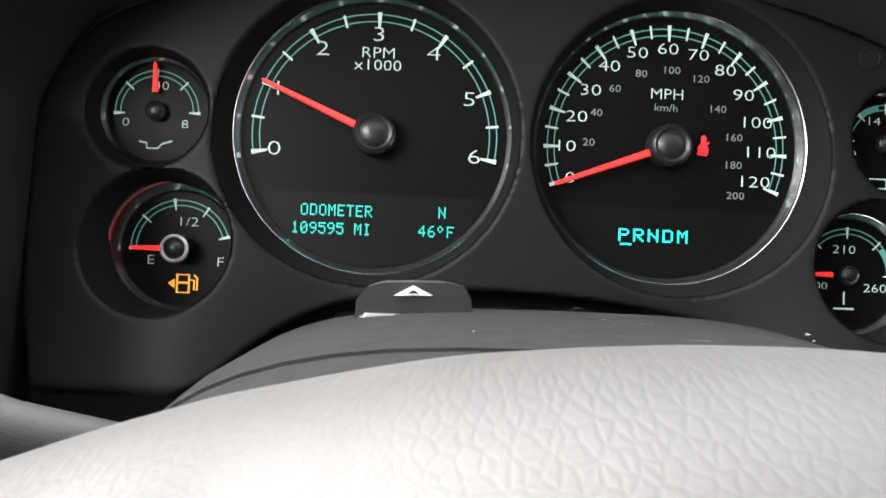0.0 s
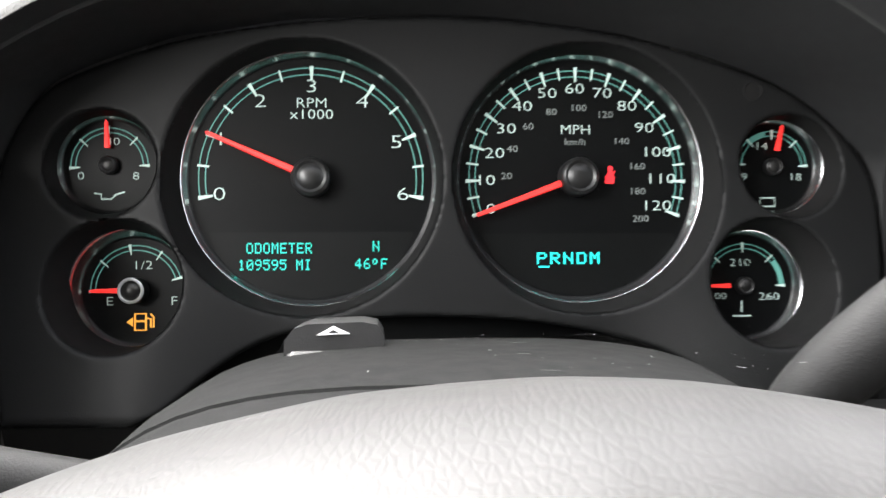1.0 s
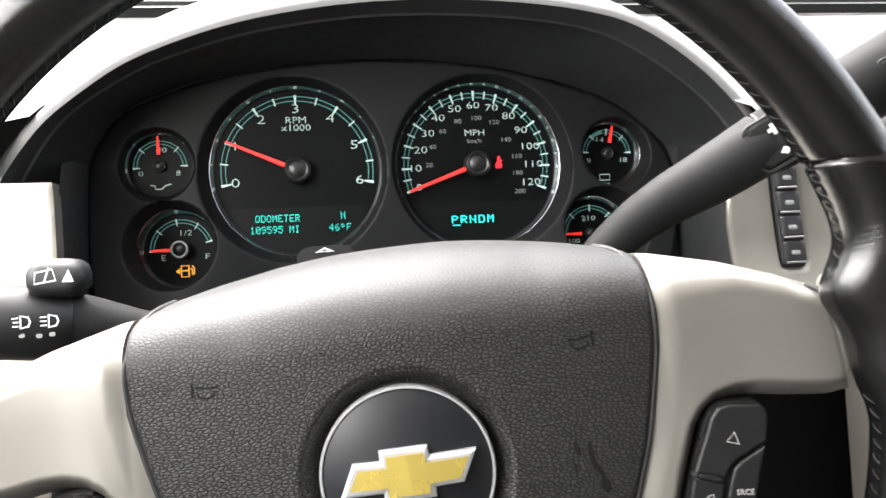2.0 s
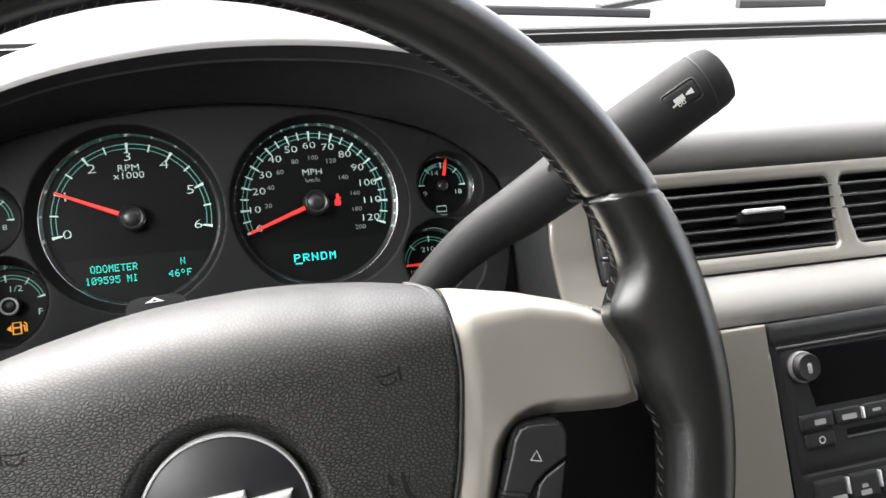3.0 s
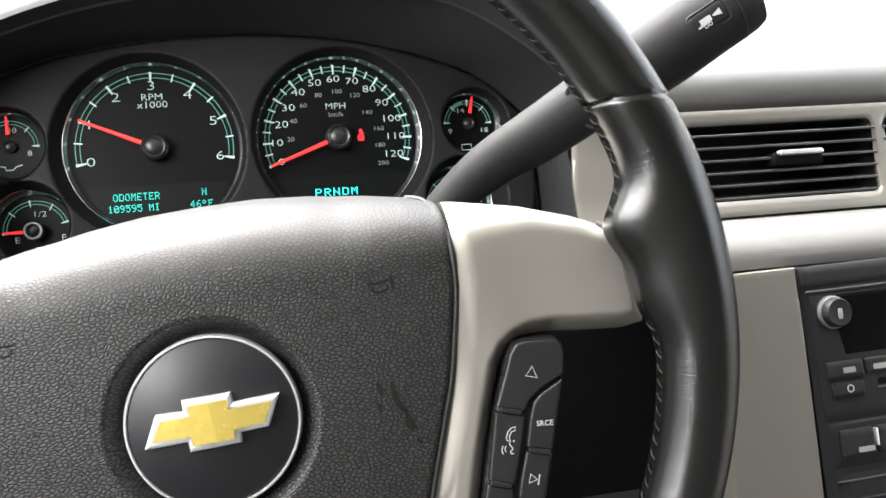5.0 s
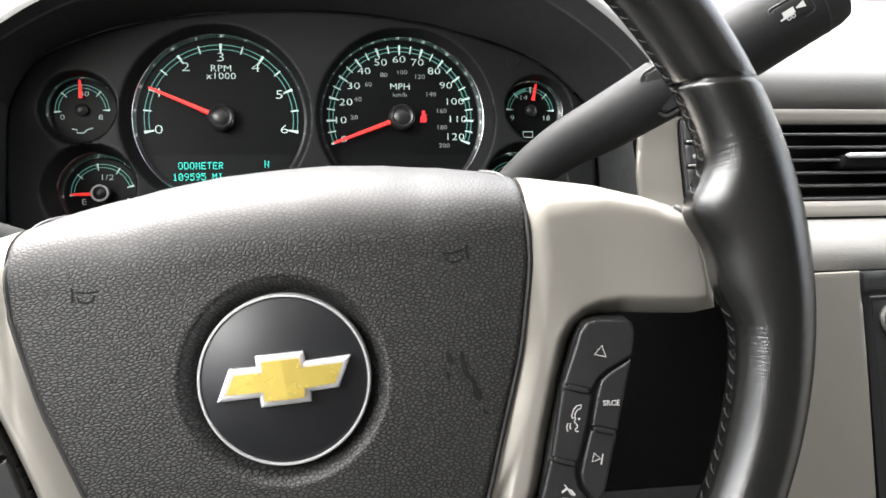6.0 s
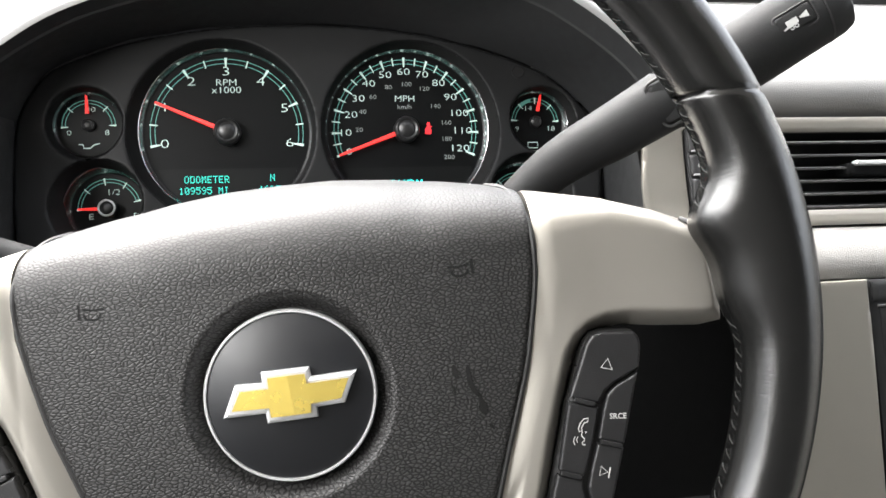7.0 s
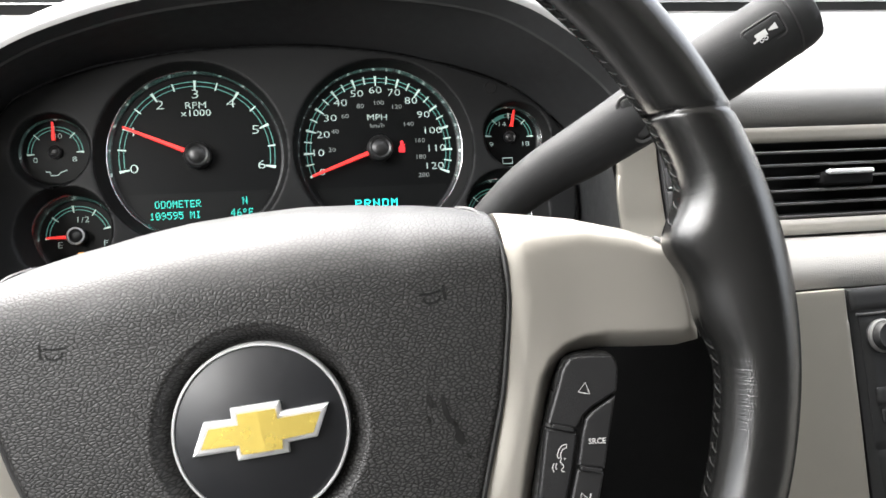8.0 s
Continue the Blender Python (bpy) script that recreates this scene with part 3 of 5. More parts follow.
def lip_section(i, p):
    """From the facia out to the lip, over it and away towards the windscreen."""
    q = inner[i].copy()
    q.z = panel_height(q.x, q.y) - 4
    out = (p - Vector((0, 0, p.z)) - Vector((5, -40, 0)))
    out.z = 0
    out.normalize()
    p = p - out * 7
    seam = q.lerp(p, 0.80) - out * 3
    row = [q, q.lerp(seam, 0.35) + out * 1.5, q.lerp(seam, 0.7) + out * 1.5, seam, seam + Vector((0, 0, 1.5)) - out * 0.9, seam + Vector((0, 0, 3.2)) + out * 0.6,
           p - out * 2.0 + Vector((0, 0, 1.5)), p + out * 1.5 + Vector((0, 0, 2.2)), p + out * 5.0 + Vector((0, 0, 0.6)), p + out * 7.8 + Vector((0, 0, -3.4)), p + out * 9.5 + Vector((0, 0, -9))]
    last = row[-1]
    drop = UP * -1
    for dist, fall, spread in ((10, -1, 1), (30, -2.5, 3), (70, -4, 7), (140, -2, 14), (260, 6, 26), (420, 30, 40), (640, 70, 50)):
        row.append(last + FORWARD * dist + drop * fall + Vector((out.x, 0, 0)) * spread)
    return row


rows = [lip_section(i, p) for i, p in enumerate(lip)]
hood = thing("dashboard_hood", "dark grained hood arching over the instrument cluster", "dashboard hood")
part("hood_inside", loft([[r[k] for r in rows] for k in range(0, 4)], False), HOODIN, hood, "matt black inner wall")
part("hood_piping", loft([[r[k] for r in rows] for k in range(3, 6)], False), PANEL, hood, "thin moulded line inside the lip")
part("hood_lip", loft([[r[k] for r in rows] for k in range(5, 7)], False), HOODIN, hood, "front of the lip, coloured matt black for its shade")
part("hood_top", loft([[r[k] for r in rows] for k in range(6, len(rows[0]))], False), DASH, hood, "grained plastic top, coloured paler for the daylight on it")


# upper dash, right and left of the hood: one rolled cushion that runs on to the windscreen
def dash_rows(a0, a1, count):
    """Rolled sections from a0 to a1; the end beside the hood leans in with the hood's flank."""
    rows = []
    for k in range(count + 1):
        a = a0 + (a1 - a0) * k / count
        e = Vector((a, -14, 112))
        row = [e + Vector((0, up, out)) for up, out in ((-3, -36), (-1.5, -20), (2, -11), (6.5, -5.5), (12, -2), (18, -0.5), (24, -1.5), (29.3, -4.3), (34.2, -8.8), (38.5, -14.6), (42.7, -21.6), (46.7, -29.4), (50.2, -37.2), (53, -44))]
        last = row[-1]
        for dist, fall in ((14, -0.5), (54, 0.5), (134, 3.5), (274, 9), (474, 17), (709, 24)):
            row.append(last + FORWARD * dist - UP * fall)
        if abs(a) < 260:
            for p in row:
                p.x -= math.copysign((18 if a < 0 else 10) * ease((p.y + 6) / 32) * ease((106 - p.z) / 10), a)
        rows.append(row)
    return rows


dash = thing("dashboard", "dark grey grained dashboard with a rolled upper pad and champagne trim", "dashboard")
dr = dash_rows(246, 1378, 28)
part("upper_pad", loft([[r[k] for r in dr] for k in range(len(dr[0]))], False), DASH, dash)
defroster = loft([[Vector((a + (0.5 - k) * 1.0, 0, 0)) + Vector((0, 21.2 - 0.0155 * d, 92.5 + 1.2)) + FORWARD * d * 1.0 + UP * 0.4 for a, d in ((360, 480), (520, 505), (720, 520), (900, 525))] for k in (0, 1)], False)
for n, v in enumerate(defroster.verts):
    v.co += FORWARD * (3.0 if n >= 4 else 0)
part("defroster_seam", defroster, RUBBER, dash, "thin dark seam along the defroster")
dl = dash_rows(-560, -246, 10)
part("upper_pad", loft([[r[k] for r in dl] for k in range(len(dl[0]))], False), DASH, dash)

# trim band with the vents, and its side cheeks beside the dials
VENT1 = rounded(300, -81, 451.5, -26, 5)
VENT2 = [(p[0] + max(0.0, (-26 - p[1]) * 0.12 * (614 - p[0]) / 150), p[1]) for p in rounded(462.5, -81, 614, -26, 5)]
band = slab([(219, -18), (224, -15.5), (240, -15), (300, -15), (700, -15), (700, -92), (284, -92), (277, -98), (271, -112), (214, -112), (214, -60)],
            lambda a, b: 118 + 6 * ease((-30 - b) / 60) + 34 * ease((-70 - b) / 110), edge=0.9, depth=3, step=2.2, holes=[VENT1, VENT2, rounded(246, -92, 264, -22, 3)], hole_edge=1.5)
part("vent_trim", band, TRIM, dash, "champagne metallic trim band round the vents")
cheek = slab([(-210.5, -20), (-340, -19), (-340, -200), (-203, -200), (-206, -94)], lambda a, b: 118 + 6 * ease((-30 - b) / 60) + 34 * ease((-70 - b) / 110),
             edge=0.4, depth=14, step=2)
part("side_trim", cheek, TRIM, dash, "champagne metallic trim beside the dials")
for s in (-1, 1):
    x0, x1 = (-217, -210) if s < 0 else (224, 215)
    part("side_wall", loft([[Vector((x0, b, 12)) for b in (-330, -113, -90, -40, 6)], [Vector((x0 + (x1 - x0) * 0.6, b, 70)) for b in (-330, -113, -90, -40, 0)],
                            [Vector((x1, b, h)) for b, h in ((-330, 101), (-113, 101), (-90, 126), (-40, 112), (-6, 100))]], False), HOODIN, dash)
# dull black sheet behind the wheel, between column and console, added to hide brighter parts
part("darkening_panel", slab(rounded(112, -330, 304, -108, 6), lambda a, b: 104, edge=3, depth=30, step=5), MATT, dash, "dull black sheet added to keep the space behind the wheel dark")
# padded roll under the vents
roll = []
for k in range(13):
    a = 288 + k * 62
    roll.append([Vector((a, -92, 108)), Vector((a, -94, 126)), Vector((a, -98, 140)), Vector((a, -105, 152)), Vector((a, -114, 159)), Vector((a, -123, 161)), Vector((a, -129, 158)), Vector((a, -131, 140))])
part("padded_roll", loft(roll, False), ROLL, dash, "soft grey padded roll below the vents")
part("lower_panel", loft([[Vector((-420, b, h)) for b, h in ((-130, 60), (-330, 120), (-520, 60))], [Vector((1000, b, h)) for b, h in ((-130, 60), (-330, 120), (-520, 60))]], False), HOODIN, dash)


def vent(outline, a0, a1, tab):
    v = thing("air_vent", "rectangular dash air vent with black horizontal slats and a chrome-edged tab", "air vent", group="dash air vents")
    part("vent_box", loft([[Vector((p[0], p[1], h)) for p in outline] for h in (118, 60)] + [[Vector((375 + (p[0] - 375) * 0.001, -51, 60)) for p in outline]], True, False), RUBBER, v)
    for k in range(6):
        b = -33 - k * 9.1
        secs = []
        for a in (a0, a1):
            secs.append([Vector((a, b + 3.6, 98)), Vector((a, b + 0.6, 119.4)), Vector((a, b - 0.2, 120.6)), Vector((a, b - 1.3, 120.2)), Vector((a, b - 1.2, 118)), Vector((a, b + 2.0, 97))])
        part("slat", loft(secs), SLAT, v, smooth=False)
    if tab:
        t = part("tab", slab(rounded(tab - 23, -58, tab + 19, -48, 3.5), lambda a, b: 122.5, edge=3, depth=10, step=1.4), MATT, v)
        part("tab_edge", slab(rounded(tab - 18, -50.6, tab + 17.5, -46.8, 1.6), lambda a, b: 125.5, edge=1.5, depth=4, step=1.0), CHROMESAT, t, "satin chrome edge")
    return v


vent(VENT1, 299, 453, 388)
vent(VENT2, 461, 615, 560)

# column of switches in the trim
switches = thing("switch_column", "narrow column of four black dash switches with white symbols", "switches")
part("switch_frame", slab(rounded(246.5, -91.5, 263.5, -22.5, 2.5), lambda a, b: 121.5 + 6 * ease((-30 - b) / 60), edge=1, depth=12, step=2), BUTTON, switches)
for k in range(4):
    b0 = -24.5 - k * 16.6
    key = part("switch", slab(rounded(247.5, b0 - 15.4, 262.5, b0, 1.5), lambda a, b: 124 + 6 * ease((-30 - b) / 60), edge=1.2, depth=6, step=1.8), BUTTON, switches)
    part("symbol", slab(rounded(252, b0 - 9.4, 258, b0 - 6.4, 1.0), lambda a, b: 124.4 + 6 * ease((-30 - b) / 60), edge=0.3, depth=0.2, step=1), SOFTPRINT, key)
    part("switch_lip", slab(rounded(248.3, b0 - 15.0, 261.7, b0 - 13.6, 0.5), lambda a, b: 124.8 + 6 * ease((-30 - b) / 60), edge=0.4, depth=1.5, step=0.9), SOFTPRINT, key)


# ignition lock beside the column
lock = thing("ignition_lock", "champagne-ringed ignition lock in the dash trim", "ignition lock")
part("lock_ring", lathe([(14, 124), (14, 131), (12.6, 133.5), (11, 133.8), (10, 132), (9.6, 126)], 279, -109, 40), TRIM, lock, "champagne ring")
part("lock_barrel", lathe([(9.6, 126), (9.2, 130), (6.5, 131), (6.2, 129), (0, 129)], 279, -109, 32), BUTTON, lock, "black lock barrel")
part("key_slot", prism(rounded(277.9, -113, 280.1, -105, 0.9), 129, 129.5), MATT, lock)


# ================= centre stack =================
# local frame: a from the stack's upper left corner to the right, b up, h out
stack_m = at(345, -132, 168, -2, 0, 1)
stack = thing("centre_stack", "dark grey centre console panel holding the radio", "centre console", stack_m)
part("stack_panel", slab([(-1, 2), (260, 2), (258, -240), (1, -240), (1, -70)], lambda a, b: 0, edge=2, depth=60, step=5), STACK, stack)
part("top_strip", slab([(0.5, 1), (259, 1), (259, -12.5), (1, -12.5)], lambda a, b: 1.6, edge=1.6, depth=3, step=2.2), STACK, stack)
part("strip_bead", tube([(3, -15, 1.2), (130, -15, 1.4), (256, -15, 1.2)], 0.9, 8), SLAT, stack, "thin grey moulding under the strip")
side = thing("console_side_trim", "champagne metallic side trim of the centre console", "console trim", stack_m)
part("trim_panel", slab([(-62, 2.5), (-3, 2.5), (-1.5, -70), (-1.5, -240), (-66, -240), (-64, -120)], lambda a, b: 3 + 0.02 * b, edge=2, depth=40, step=1.5), TRIM, side)
radio = thing("car_radio", "dark grey car radio with a black display, knob and button rows", "car radio", stack_m)
part("radio_body", slab([(5, -17), (250, -17), (248, -100), (6, -100)], lambda a, b: 2, edge=1.5, depth=6, step=4), STACK, radio)
part("display", slab([(17, -18.5), (220, -18.5), (218, -58.5), (25.5, -58.5), (23, -45)], lambda a, b: 2.5, edge=0.6, depth=1, step=2.5), SCREEN, radio)
knob = part("volume_knob", lathe([(11.0, 2), (10.8, 4.2), (10.3, 5.2), (9.6, 5.6), (9.2, 11), (8.4, 12), (7.4, 11.6), (0, 11.8)], 18.5, -29.6, 48), STACK, radio)
part("knob_ring", lathe([(11.0, 3.8), (10.7, 5.8), (9.9, 6.4), (9.3, 6.2)], 18.5, -29.6, 48), KNOBRING, knob, "satin grey knob ring")
part("knob_mark", prism(rounded(16.9, -34, 20.1, -27, 1.4), 11.7, 12.6, 0.4), SOFTPRINT, knob, "pale pointer on the knob")


def key(parent, a0, b0, a1, b1, bars=((0, 0, 8, 2.6),), h=2.0):
    """A button with worn, unreadable lettering as pale bars (offset, width, height)."""
    k = part("button", slab(rounded(a0, b0, a1, b1, 1.5), lambda a, b: h + 2.6 - 0.05 * (b - b0), edge=1.2, depth=3, step=1.6), STACK, parent)
    for da, db, w, t in bars:
        c, d = (a0 + a1) / 2 + da, (b0 + b1) / 2 + db
        mark = slab(rounded(c - w / 2, d - t / 2, c + w / 2, d + t / 2, 0.6), lambda a, b: h + 2.8 - 0.05 * (b - b0), edge=0, depth=0.1, step=0.7)
        part("lettering", mark, SOFTPRINT, k)
    return k


def divider(parent, a, b0, b1):
    part("divider", prism(rounded(a - 0.8, b0, a + 0.8, b1, 0.7), 2.0, 5.0, 0.3), CHROMESAT, parent, "small chrome divider")


key(radio, 9.5, -73, 36.5, -62, ((2, -0.5, 9, 3.6),))
key(radio, 38.5, -72.6, 59.3, -62, ((0, -0.8, 12, 3.6),))
for k in range(6):
    kk = key(radio, 62 + k * 25, -72.4, 85.5 + k * 25, -62, ((-2, 0.3, 7, 2.0),))
    divider(kk, 60.7 + k * 25, -71.5, -63.2)
clock = key(radio, 12, -85.4, 35.5, -75.2, ())
part("clock_symbol", stroke(ring_points(24, -80, 2.2, 16), 0.9, 4.75, closed=True), GREYPRINT, clock)
slot = part("disc_slot", slab(rounded(46, -81, 200, -76, 1.5), lambda a, b: 2.3, edge=0.4, depth=0.4, step=2), MATT, radio, "black disc slot")
part("slot_lip", tube([(46, -82, 2.4), (200, -82, 2.4)], 0.6, 8), SLAT, slot)
lowkeys = thing("radio_lower_keys", "dark grey lower row of radio buttons with pale lettering", "radio buttons", stack_m)
part("key_plate", slab([(7, -101.5), (248, -101.5), (246, -131), (8, -131)], lambda a, b: 1.5, edge=1.5, depth=4, step=4), STACK, lowkeys)
key(lowkeys, 12.5, -124.5, 37.6, -106.5, ((5, -4.5, 12, 3.4),))
for k in range(5):
    kk = key(lowkeys, 40.2 + k * 26.6, -124.5, 64.5 + k * 26.6, -106.5, ((-0.5, -4.6, 9, 3.4), (-0.5, -0.2, 5, 2.6)))
    divider(kk, 38.9 + k * 26.6, -119, -107.5)
slotpanel = thing("climate_panel", "dark grey climate panel below the radio", "climate panel", stack_m)
part("panel_plate", slab([(6, -133), (246, -133), (244, -236), (6, -236)], lambda a, b: 1.0, edge=1.5, depth=3, step=6), STACK, slotpanel)
for k in range(4):
    part("panel_groove", tube([(8, -139.5 - 12.5 * k, 1.0), (242, -139.5 - 12.5 * k, 1.0)], 0.7, 6), RUBBER if k % 2 else SLAT, slotpanel)


# ================= steering column =================
column = thing("steering_column", "charcoal plastic steering column shroud with scuffs", "steering column")


def column_section(h, half, top, foot, ca):
    out = []
    n = 56
    for i in range(n):
        w = 2 * math.pi * i / n
        c, s = math.cos(w), math.sin(w)
        e = 2 / 3.4
        x = ca + half * math.copysign(abs(c) ** e, c)
        y = -150 + ((top + 150) * abs(s) ** e if s > 0 else -(abs(foot) - 150) * abs(s) ** e)
        out.append(Vector((x, y, h)))
    return out


part("shroud", loft([column_section(*s) for s in ((5, 114, -90, -240, 8), (40, 115, -84, -240, 5), (90, 115, -77, -240, 0), (140, 112, -73.8, -235, -4), (200, 107, -75, -230, -9), (229, 103, -77.4, -228, -12), (230, 100, -79.6, -227, -12), (231.5, 100, -79.6, -227, -12), (233, 102, -77.8, -228, -12),
                                                  (250, 100, -79.6, -225, -14), (282, 92, -88, -215, -17), (292, 82, -98, -205, -18))]), COLUMN, column)
# dust and lint lying on the shroud
bm = bmesh.new()
rnd = random.Random(7)
for i in range(46):
    a, h, w = rnd.uniform(-40, 84), rnd.uniform(120, 226), rnd.uniform(0, math.pi)
    long, thin = (rnd.uniform(1.2, 3.0), 0.14) if i % 4 == 0 else (rnd.uniform(0.2, 0.45), rnd.uniform(0.15, 0.35))
    x, z = Vector((math.cos(w), 0, math.sin(w))), Vector((-math.sin(w), 0, math.cos(w)))
    c = Vector((a, -73.4 - 0.35 * max(0, (h - 175) / 10) - 0.0011 * max(0, abs(a - 8) - 45) ** 2, h))
    bm.faces.new([bm.verts.new(c + x * s * long + z * t * thin) for s, t in ((-1, -1), (1, -1), (1, 1), (-1, 1))])
tagged(part("dust", bm, DUST, column, "pale dust and lint"), kind="stuff")
hazard = thing("hazard_switch", "black hazard flasher button with a white triangle on the column", "hazard button")
part("switch_base", loft([[Vector((a, b, h)) for a, b in ((-66, -82), (-65.5, -72), (-62.5, -68.2), (-58, -66.8), (-40, -66.2), (-35, -67.2), (-33, -70.5), (-32, -80))] for h in (118, 150, 156)], True), BUTTON, hazard)
# the ledge's paler grey stands for windscreen light falling on it
part("switch_cap", slab([(-64, -160), (-34, -160), (-32.5, -152), (-32.5, -132), (-66, -132), (-66, -152)], lambda a, b: -75.5, edge=2, depth=3, step=1.5), SLAT, hazard, "ledge coloured lighter grey for light from above").matrix_basis = pose(0, 0, 0, -90)
tri_m = part("triangle", prism([(-55, -70.4), (-44, -70), (-49.5, -67.4)], 156.2, 156.8), WHITE, hazard, "white triangle", smooth=False)
part("triangle_core", prism([(-51.3, -69.7), (-47.7, -69.6), (-49.5, -68.6)], 156.8, 157.1), BUTTON, tri_m, smooth=False)

# gear lever
lever = thing("gear_lever", "dark grey column gear lever with a towing button at its end", "gear lever")
LP = [(92, -104, 176), (100, -86, 186), (116, -68, 196), (135, -53.5, 205), (161, -40, 210), (190, -23.6, 215)]
LR = [11, 11.4, 12.2, 13.8, 16.0, 17.6]
part("lever_arm", tube(smooth_loop(LP, 5, closed=False), [LR[k // 5] + (LR[min(5, k // 5 + 1)] - LR[k // 5]) * (k % 5) / 5 for k in range(26)], 28, 0.95), LEVERPLASTIC, lever)
GP = [(189.5, -24.3, 214.8), (193, -22.8, 216), (212, -12.2, 226), (231, -1, 236), (260, 16.0, 245.5), (271, 21.8, 248.8), (275.4, 24.2, 250.1), (277.1, 25.1, 250.6)]
part("lever_grip", tube(GP, [15.8, 18.0, 19.2, 19.7, 19.2, 18.4, 16.8, 13.2], 28, 0.85), LEVERPLASTIC, lever, "soft grey grip")
lev_x = (Vector((274, 24.2, 249.6)) - Vector((212, -11, 226))).normalized()
lev_n = (Vector((0, 0, 1)) - lev_x * lev_x.z).normalized()
lev_y = lev_n.cross(lev_x)
LEVM = Matrix((lev_x, lev_y, lev_n)).transposed().to_4x4()


def on_lever(a, b, h):
    """The pose of a piece on the grip's face."""
    return Matrix.Translation(Vector((a, b, h)) * U) @ LEVM


def grip_face(b):
    return -b * b / 44


tow = part("tow_button", slab(rounded(-10.2, -5.6, 10.2, 5.6, 1.8), lambda a, b: grip_face(b), edge=0.9, depth=3, step=0.9), LEVERPLASTIC, lever, "dark grey tow-haul button in a thin black surround")
tow.matrix_basis = on_lever(245.4, 9.7, 258.5)
edge = rounded(-10.9, -6.3, 10.9, 6.3, 2.3)
part("tow_surround", tube([(a, b, grip_face(b) - 0.75) for a, b in edge + edge[:1]], 0.62, 8), RUBBER, tow)
TRAILER = [[(-7.6, -2.4), (1.0, -1.6), (1.0, 1.6), (-5.4, 1.6), (-5.4, -1.1), (-7.6, -1.5)], [(2.2, -0.3), (6.9, -1.7), (6.9, 1.9), (2.2, 0.5)]]
for shape in TRAILER:
    part("trailer_symbol", prism(shape, 0.1, 0.3), GREYPRINT, tow, smooth=False)
for x in (-3.4, -0.9):
    part("trailer_symbol", stroke(ring_points(x, -2.8, 0.9, 12), 0.5, 0.25, closed=True), GREYPRINT, tow)
part("grip_seam", tube([(264.4, 18.3, 246.8), (265.2, 18.7, 247.05)], [19.15, 19.15], 28, 0.86), RUBBER, lever)
part("grip_seam", tube([(192.2, -22.8, 215.7), (193.4, -22.1, 216.2)], [17.7, 17.7], 28, 0.87), RUBBER, lever)
gear = part("gear_rocker", slab(rounded(-14, -12.5, 10, 12.5, 4), lambda a, b: 0.0016 * (150 - b * b), edge=2, depth=5, step=1.4), LEVERPLASTIC, lever, "rocker with plus and minus marks")
part("rocker_gap", tube([(*p, -1.2) for p in rounded(-15, -13.5, 11, 13.5, 5)] + [(11, 8.5, -1.2)], 1.0, 6), RUBBER, gear)
gear.matrix_basis = on_lever(191, -23.4, 231.6)
part("plus_mark", prism([(x * 0.9, y * 0.9 + 6) for x, y in ((-1, -3.4), (1, -3.4), (1.2, -1.2), (3.4, -1), (3.4, 1), (1.2, 1.2), (1, 3.4), (-1, 3.4), (-1.2, 1.2), (-3.4, 1), (-3.4, -1), (-1.2, -1.2))], 0.1, 0.4), WHITE, gear, smooth=False)
part("minus_mark", prism([(-3, -7), (0, -9.2), (3, -7), (0, -4.8)], 0.1, 0.4), WHITE, gear, smooth=False)

# turn signal stalk
stalk = thing("turn_signal_stalk", "black turn signal and wiper stalk with white symbols", "stalk")
part("stalk_arm", tube([(-70, -122, 175), (-110, -115, 182), (-145, -109, 188), (-165, -106, 192), (-180, -104, 196)], [8, 9, 11, 15, 18], 24, 0.9), LEVERPLASTIC, stalk)
part("stalk_barrel", tube([(-178, -104, 196), (-182, -103.5, 197), (-212, -100, 203), (-232, -98, 207), (-236, -97.6, 208)], [16, 18.5, 19, 17.5, 12], 28, 1.0), BUTTON, stalk)
paddle = part("wiper_paddle", slab(rounded(-195, -90, -166, -70, 9), lambda a, b: 217 - 0.02 * (b + 80) ** 2, edge=6, depth=10, step=1.5), BUTTON, stalk, "wiper switch paddle")
def stalk_symbol(parent, pts, h, wide=0.8, shut=False):
    part("symbol", stroke(pts, wide, h, closed=shut), WHITE, parent)


# wiper mark and arrow on the paddle, two lamp marks and small dots on the barrel
stalk_symbol(paddle, [(-189, -82.5), (-188.5, -77), (-180.5, -75.5), (-179, -81)], 217.4, shut=True)
stalk_symbol(paddle, [(-184.5, -82), (-182, -74.5)], 217.4)
stalk_symbol(paddle, [(-187, -72.6), (-183, -71.8)], 216.2, 0.6)
part("symbol", prism([(-176, -82), (-170.5, -82), (-173, -76)], 217.2, 217.6), WHITE, paddle, smooth=False)
barrel_top = 219.4
for x in (-194, -181):
    stalk_symbol(stalk, [(x - 1, -97.5), (x + 2.6, -98.3), (x + 3.4, -100.5), (x + 2.6, -102.7), (x - 1, -103.5)], barrel_top, 0.9, True)
    for k in range(3):
        stalk_symbol(stalk, [(x - 5, -98.6 - 2 * k), (x - 2, -98.4 - 2 * k)], barrel_top, 0.6)
for x, y in ((-195, -107), (-187, -107.5), (-181, -107)):
    part("symbol", prism(rounded(x - 1.4, y - 1.0, x + 1.4, y + 1.0, 0.8, 3), 217.4, 218.2), SOFTPRINT, stalk, smooth=False)


